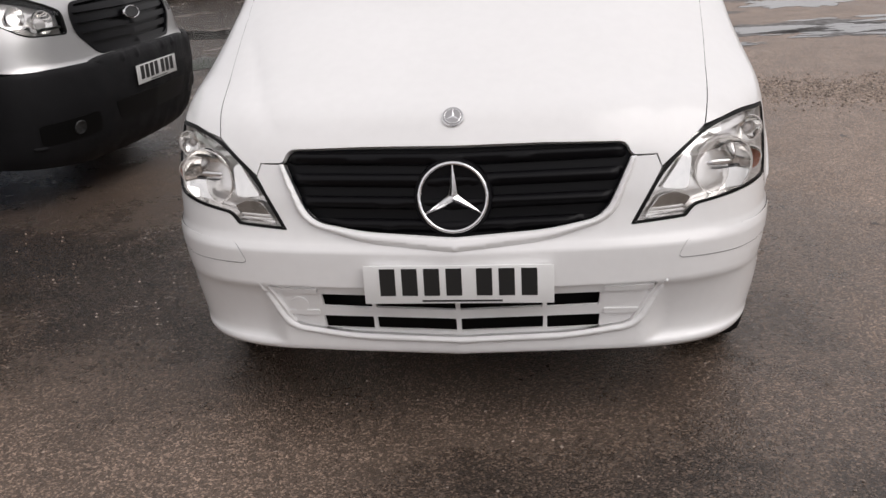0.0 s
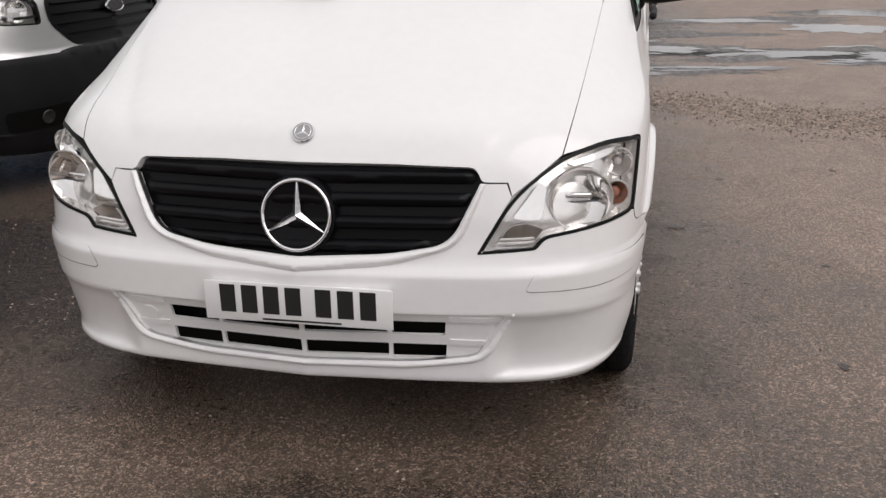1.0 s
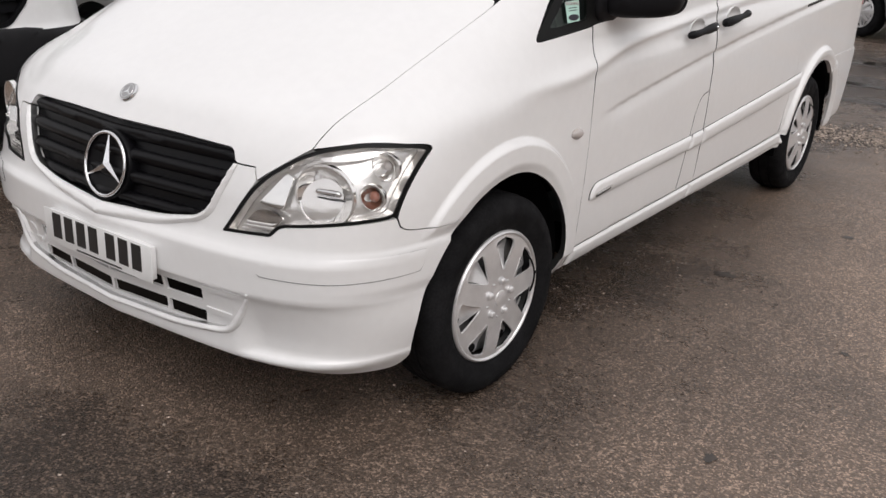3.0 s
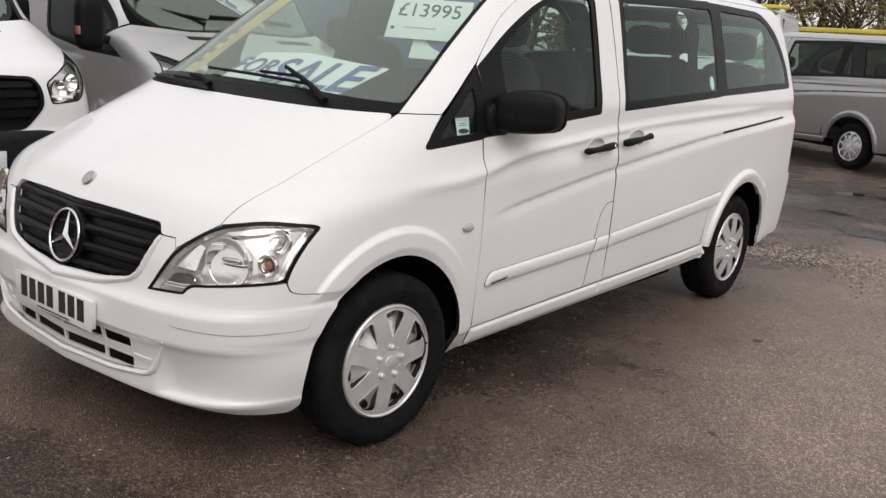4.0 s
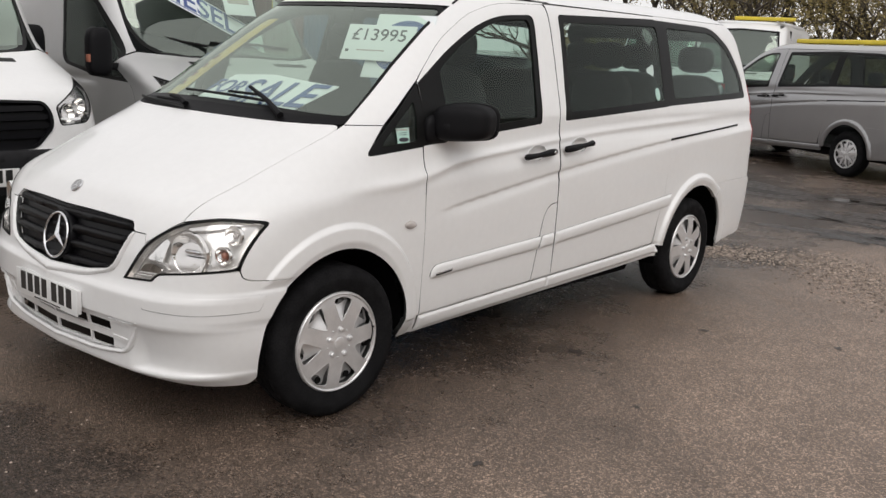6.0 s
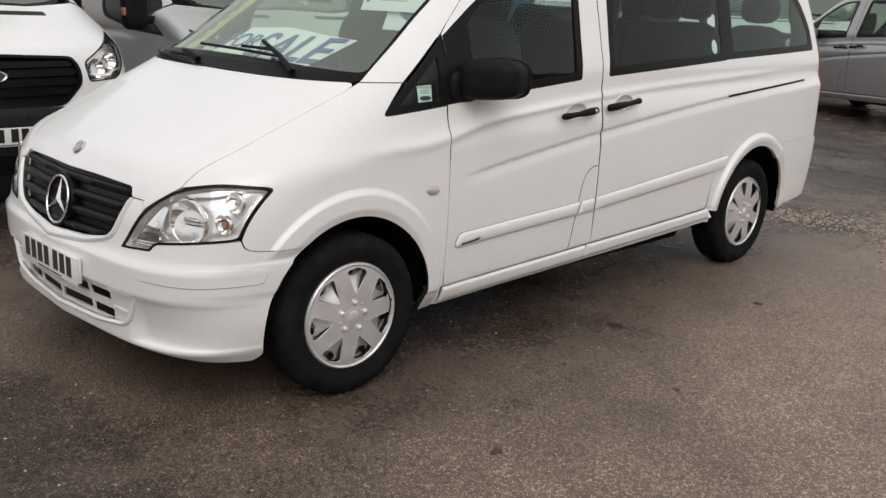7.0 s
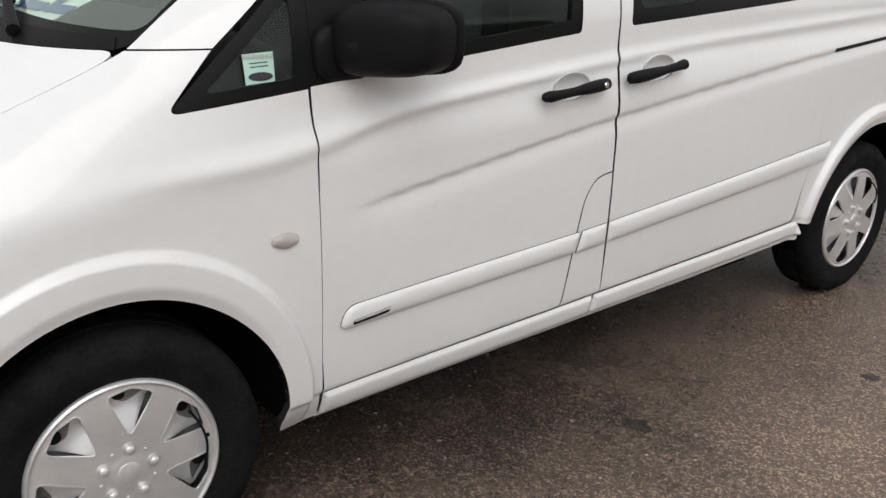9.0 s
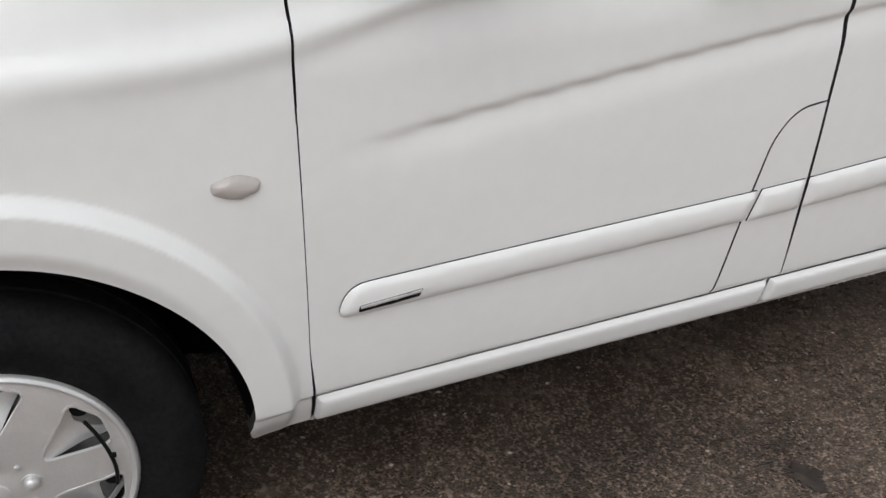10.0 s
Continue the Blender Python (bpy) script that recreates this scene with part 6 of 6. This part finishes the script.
def grit(count, spread, size, seed):
    """Loose stones as one mesh: low, uneven lumps."""
    rng = np.random.default_rng(seed)
    base = np.array([(1, 0, 0), (0, 1, 0), (-1, 0, 0), (0, -1, 0), (0, 0, 1), (0, 0, -1)], float)
    tris = np.array([(0, 1, 4), (1, 2, 4), (2, 3, 4), (3, 0, 4), (1, 0, 5), (2, 1, 5), (3, 2, 5), (0, 3, 5)])
    vs, fs = [], []
    for i in range(count):
        x, y = spread(rng)
        s = size * rng.uniform(0.4, 1.0) ** 2 * 1.6
        a = rng.uniform(0, 6.28)
        v = base * rng.uniform(0.7, 1.3, (6, 1)) * (s, s * rng.uniform(0.6, 1), s * 0.55)
        v = np.stack([v[:, 0] * math.cos(a) - v[:, 1] * math.sin(a) + x, v[:, 0] * math.sin(a) + v[:, 1] * math.cos(a) + y, v[:, 2] + s * 0.25], 1)
        vs.append(v)
        fs.append(tris + 6 * i)
    me = bpy.data.meshes.new("grit")
    me.from_pydata(np.concatenate(vs).tolist(), [], np.concatenate(fs).tolist())
    return me


def strip_of_grit(rng):
    t = rng.uniform(-0.15, 1.6)
    d = rng.normal(0, 0.26)
    return 0.55 + 1.9 * t + d * 0.25, 5.65 - 0.35 * t + 0.25 * math.sin(t * 5) + d * (0.8 + 0.3 * t)


def yard_grit(rng):
    return rng.uniform(-2.5, 4.0), rng.uniform(-1.6, 7.0)


g = part("grit", grit(6500, strip_of_grit, 0.0105, 3), STONE, None, "", YARD)
tagged(g, "loose pale gravel washed across the tarmac", "gravel", kind="stuff")
g = part("grit", grit(5000, yard_grit, 0.0045, 4), STONE, None, "", YARD)
tagged(g, "fine loose grit scattered over the tarmac", "gravel", kind="stuff")


# ---- far side of the yard ----
BARK = material("bark", (0.085, 0.070, 0.055), 0.9, grain=0.3, grain_scale=30, stain=0.2)
LEAF = material("autumn_leaf", (0.25, 0.195, 0.075), 0.7)
HEDGE = material("hedge_leaf", (0.12, 0.10, 0.045), 0.7)
vary_by_island(LEAF, 0.55)
vary_by_island(HEDGE, 0.5)


def leaves(points, size, rng):
    """Small bent leaves round the given points, as one mesh."""
    n = len(points)
    p = np.repeat(np.asarray(points), 4, 0).reshape(n, 4, 3)
    u = rng.normal(size=(n, 3))
    u /= np.linalg.norm(u, axis=1, keepdims=True)
    w = np.cross(u, rng.normal(size=(n, 3)))
    w /= np.linalg.norm(w, axis=1, keepdims=True)
    s = size * rng.uniform(0.6, 1.4, (n, 1))
    q = np.stack([-u * s, w * s * 0.45, u * s, -w * s * 0.45], 1)
    v = (p + q).reshape(-1, 3)
    f = np.arange(4 * n).reshape(n, 4)
    me = bpy.data.meshes.new("leaves")
    me.from_pydata(v.tolist(), [], f.tolist())
    return me


def tree(x, y, height, seed, leafy=1.0, group="trees along the yard"):
    rng = np.random.default_rng(seed)
    t = thing("tree", "young tree with thin autumn foliage behind the yard" if leafy > 0.3 else "bare twiggy tree behind the yard", "tree", pose(x, y, 0), group)
    tips, rods = [], []

    def grow(p, d, length, r, level):
        q = p + d * length
        mid = p + d * length * 0.5 + Vector(rng.normal(size=3)) * length * 0.06
        rods.append(tube([p, mid, q], [r, r * 0.85, r * 0.62], 7 if level < 2 else 4))
        if level >= 2:
            tips.extend([p + (q - p) * k for k in (0.3, 0.6, 0.9)])
        if level == 4:
            return
        for _ in range(3 if level else 5):
            nd = (d + Vector(rng.normal(size=3)) * 0.62 + Vector((0, 0, 0.12))).normalized()
            start = p + (q - p) * rng.uniform(0.5, 1.0)
            grow(start, nd, length * rng.uniform(0.55, 0.8), r * 0.55, level + 1)

    grow(Vector((0, 0, -0.05)), Vector((rng.normal() * 0.05, rng.normal() * 0.05, 1)), height * 0.34, height * 0.018, 0)
    wood = merged(*rods)
    part("trunk", wood, BARK, t)
    if leafy > 0:
        base = np.array([tuple(p) for p in tips])
        many = base[rng.integers(0, len(base), int(20000 * leafy))] + rng.normal(size=(int(20000 * leafy), 3)) * height * 0.05
        part("crown", leaves(many, 0.042, rng), LEAF, t)
    return t


kinds = [tree(-4.5, 27, 8.0, 11), tree(-9.5, 28, 7.5, 12, 0.7), tree(-13.5, 26, 5.0, 13, 0.0)]
for i, (x, y, s, turn, kind) in enumerate(((-1.0, 28, 1.0, 40, 0), (-7.0, 30, 1.1, 200, 0), (-11.5, 31, 0.95, 300, 1), (-5.8, 26.5, 1.35, 75, 2), (-8.2, 27.5, 1.3, 190, 2), (-3.4, 29, 1.4, 10, 2), (-10.6, 27, 1.35, 130, 2), (0.6, 27, 1.3, 220, 2), (-16.5, 27, 1.5, 60, 2), (-12.4, 28, 1.6, 15, 2), (-18.5, 29, 1.6, 100, 2), (-14.6, 30, 1.7, 240, 2), (-20.5, 27, 1.5, 330, 2), (-9.0, 30, 1.7, 45, 2), (-6.4, 31, 1.6, 155, 2), (-15.0, 24, 0.8, 160, 2), (-2.8, 25.5, 0.75, 250, 1),
                                             (-22.5, 25, 1.7, 20, 2), (-24.5, 28, 1.9, 140, 2), (-26.0, 24, 1.6, 280, 2), (-29.5, 27, 2.0, 75, 2), (-31.0, 23, 1.8, 190, 2), (-34.0, 26, 2.1, 310, 2), (-19.5, 31, 1.9, 220, 2))):
    copy_thing(kinds[kind], pose(x, y, 0, 0, 0, turn) @ Matrix.Scale(s, 4))


def hedge(x0, x1, y, high, seed):
    rng = np.random.default_rng(seed)
    n = int((x1 - x0) * 1700)
    xs = rng.uniform(x0, x1, n)
    top = high * (0.75 + 0.35 * np.array([noise.noise((v * 0.5, seed, 0)) for v in xs]))
    pts = np.stack([xs, y + rng.normal(0, 0.55, n), rng.uniform(0, 1, n) ** 0.8 * top], 1)
    return tagged(part("hedge", leaves(pts, 0.09, rng), HEDGE), "rough dark hedge along the far side of the yard", "hedge", kind="stuff")


hedge(-14, 1.5, 25.0, 3.1, 5)
hedge(1.5, 16, 25.0, 1.3, 6)

# plain boundary added to close the yard behind the camera and shape its light
WALLMAT = material("weathered_timber", (0.24, 0.215, 0.19), 0.8, grain=0.2, grain_scale=8, stain=0.25, stain_scale=0.8)
for name, size, at in (("wall_east", (0.2, 46, 2.2), (17, 3, 1.1)), ("wall_south", (44, 0.2, 2.2), (-5, -16, 1.1)), ("wall_west", (0.2, 46, 3.2), (-27, 3, 1.6))):
    tagged(part(name, box(size, at, 0.02), WALLMAT), "weathered boarded fence added round the yard to shape its light", "fence", kind="structure")
# more tree copies, added out of view beside and behind the camera
for x, y, s, turn, kind in ((13, -4, 1.0, 20, 0), (13.5, 3, 0.9, 140, 1), (13, 9, 1.1, 260, 0), (4, -12.8, 0.9, 200, 2), (-6, -12.5, 1.0, 320, 2)):
    copy_thing(kinds[kind], pose(x, y, 0, 0, 0, turn) @ Matrix.Scale(s, 4))


def container(x, y, turn, color, label, length=6.06, high=2.9):
    """A corrugated steel box with corner posts, rails and a pair of doors."""
    c = thing("shipping_container", label, "container", pose(x, y, 0, 0, 0, turn), "containers behind the vans")
    mat = material("container_paint", color, 0.55, grain=0.05, grain_scale=20, stain=0.2, stain_scale=1.5)
    for side in (0, 1):
        bm = bmesh.new()
        xs, n = [], int(length / 0.28)
        for i in range(n):
            b = 0.08 + i * (length - 0.16) / n
            w = (length - 0.16) / n
            xs += [(b, 0.0), (b + w * 0.3, 0.0), (b + w * 0.45, 0.036), (b + w * 0.85, 0.036)]
        xs.append((length - 0.08, 0.0))
        lo = [bm.verts.new((a, d if side == 0 else 2.44 - d, 0.15)) for a, d in xs]
        hi = [bm.verts.new((a, d if side == 0 else 2.44 - d, high - 0.1)) for a, d in xs]
        for i in range(len(xs) - 1):
            bm.faces.new((lo[i], lo[i + 1], hi[i + 1], hi[i]))
        part("side_wall", bm, mat, c)
    for px in (0.04, length - 0.04):
        for py in (0.02, 2.42):
            part("corner_post", box((0.12, 0.12, high), (px, py, high / 2), 0.01), mat, c)
    for z in (0.1, high - 0.05):
        for py in (0.02, 2.42):
            part("rail", box((length, 0.08, 0.12), (length / 2, py, z), 0.008), mat, c)
    part("roof", box((length, 2.4, 0.04), (length / 2, 1.22, high - 0.02), 0.005), mat, c)
    for px in (0.03, length - 0.03):
        part("end_wall", box((0.04, 2.3, high - 0.2), (px, 1.22, high / 2), 0.01), mat, c)
    return c


container(-19.1, 12.5, 0, (0.10, 0.035, 0.030), "rust red corrugated shipping container", high=3.4)
container(-12.95, 12.5, 0, (0.055, 0.10, 0.17), "blue corrugated shipping container", length=2.9, high=3.4)
notice = part("warning_notice", box((0.95, 0.02, 0.7), (-13.6, 12.43, 2.55), 0.004), YELLOW)
tagged(notice, "yellow and white notice on the red container", "sign")
part("notice_panel", box((0.85, 0.006, 0.38), (-13.6, 12.417, 2.40), 0.001), PAPER, notice)
part("text_bar", box((0.7, 0.004, 0.10), (-13.66, 12.417, 2.78), 0.001), INKDARK, notice)

# a dark hatchback farther along the row
CAR = hull(((0.15, 0.14), (0.3, 0.05), (0.5, 0.0), (0.62, 0.03), (0.72, 0.12), (0.82, 0.5), (0.92, 0.95), (1.1, 1.3), (1.3, 1.7), (1.42, 2.1), (1.46, 2.4)),
           ((0.15, 0.80), (0.3, 0.87), (0.6, 0.89), (0.9, 0.87), (1.2, 0.74), (1.38, 0.62), (1.46, 0.4)), ((0.15, 0.6), (0.7, 0.8), (0.92, 1.4), (1.2, 1.9), (1.46, 2.6)),
           ((0.15, 4.1), (0.6, 4.2), (0.95, 4.15), (1.2, 3.95), (1.46, 3.5)))
DARKPAINT = material("dark_blue_paint", (0.012, 0.014, 0.02), 0.25, coat=0.7, stain=0.05)


def hatchback(label, m):
    c = thing("hatchback", label, "car", m)
    for k in (1, -1):
        body = panel("body_side", CAR, [outline(CAR, [("x", 0.0, 0.22), ("x", 0.7, 0.2), ("y", 0.42, 0.2)] + arc(0.85, 0.31, 0.36, 192, -18, 24) + [("y", 1.3, 0.2), ("y", 2.9, 0.2)] + arc(3.4, 0.31, 0.36, 196, -10, 24) + [("y", 4.0, 0.3), ("y", 4.1, 0.92), ("y", 1.35, 0.92), ("x", 0.6, 0.905), ("x", 0.0, 0.91)], k)],
                     [DARKPAINT, DARKEDGE, LINING], c, h=0.06)
        panel("glasshouse", CAR, [outline(CAR, [("x", 0.0, 0.925), ("x", 0.6, 0.92), ("y", 1.35, 0.93), ("y", 4.05, 0.93), ("y", 3.6, 1.38), ("y", 2.0, 1.39), ("x", 0.0, 1.36)], k)], [GRILLE] * 3, c, h=0.08)
        for y in (0.85, 3.4):
            wheel(c, pose(0.76 * k, y, 0.31, 0, 0, 0 if k > 0 else 180) @ Matrix.Scale(0.93, 4), spokes=12, apex=0.045, cap_mat=CHROME)
    part("roof", pillow((1.15, 2.0, 0.10), (0, 2.7, 1.40), 4, n=10), DARKPAINT, c)
    part("underbody", box((1.3, 3.6, 0.12), (0, 2.1, 0.26), 0.02), BLACK, c)


hatchback("dark blue hatchback with bright alloy wheels", pose(-6.9, 14.4, 0, 0, 0, 78))
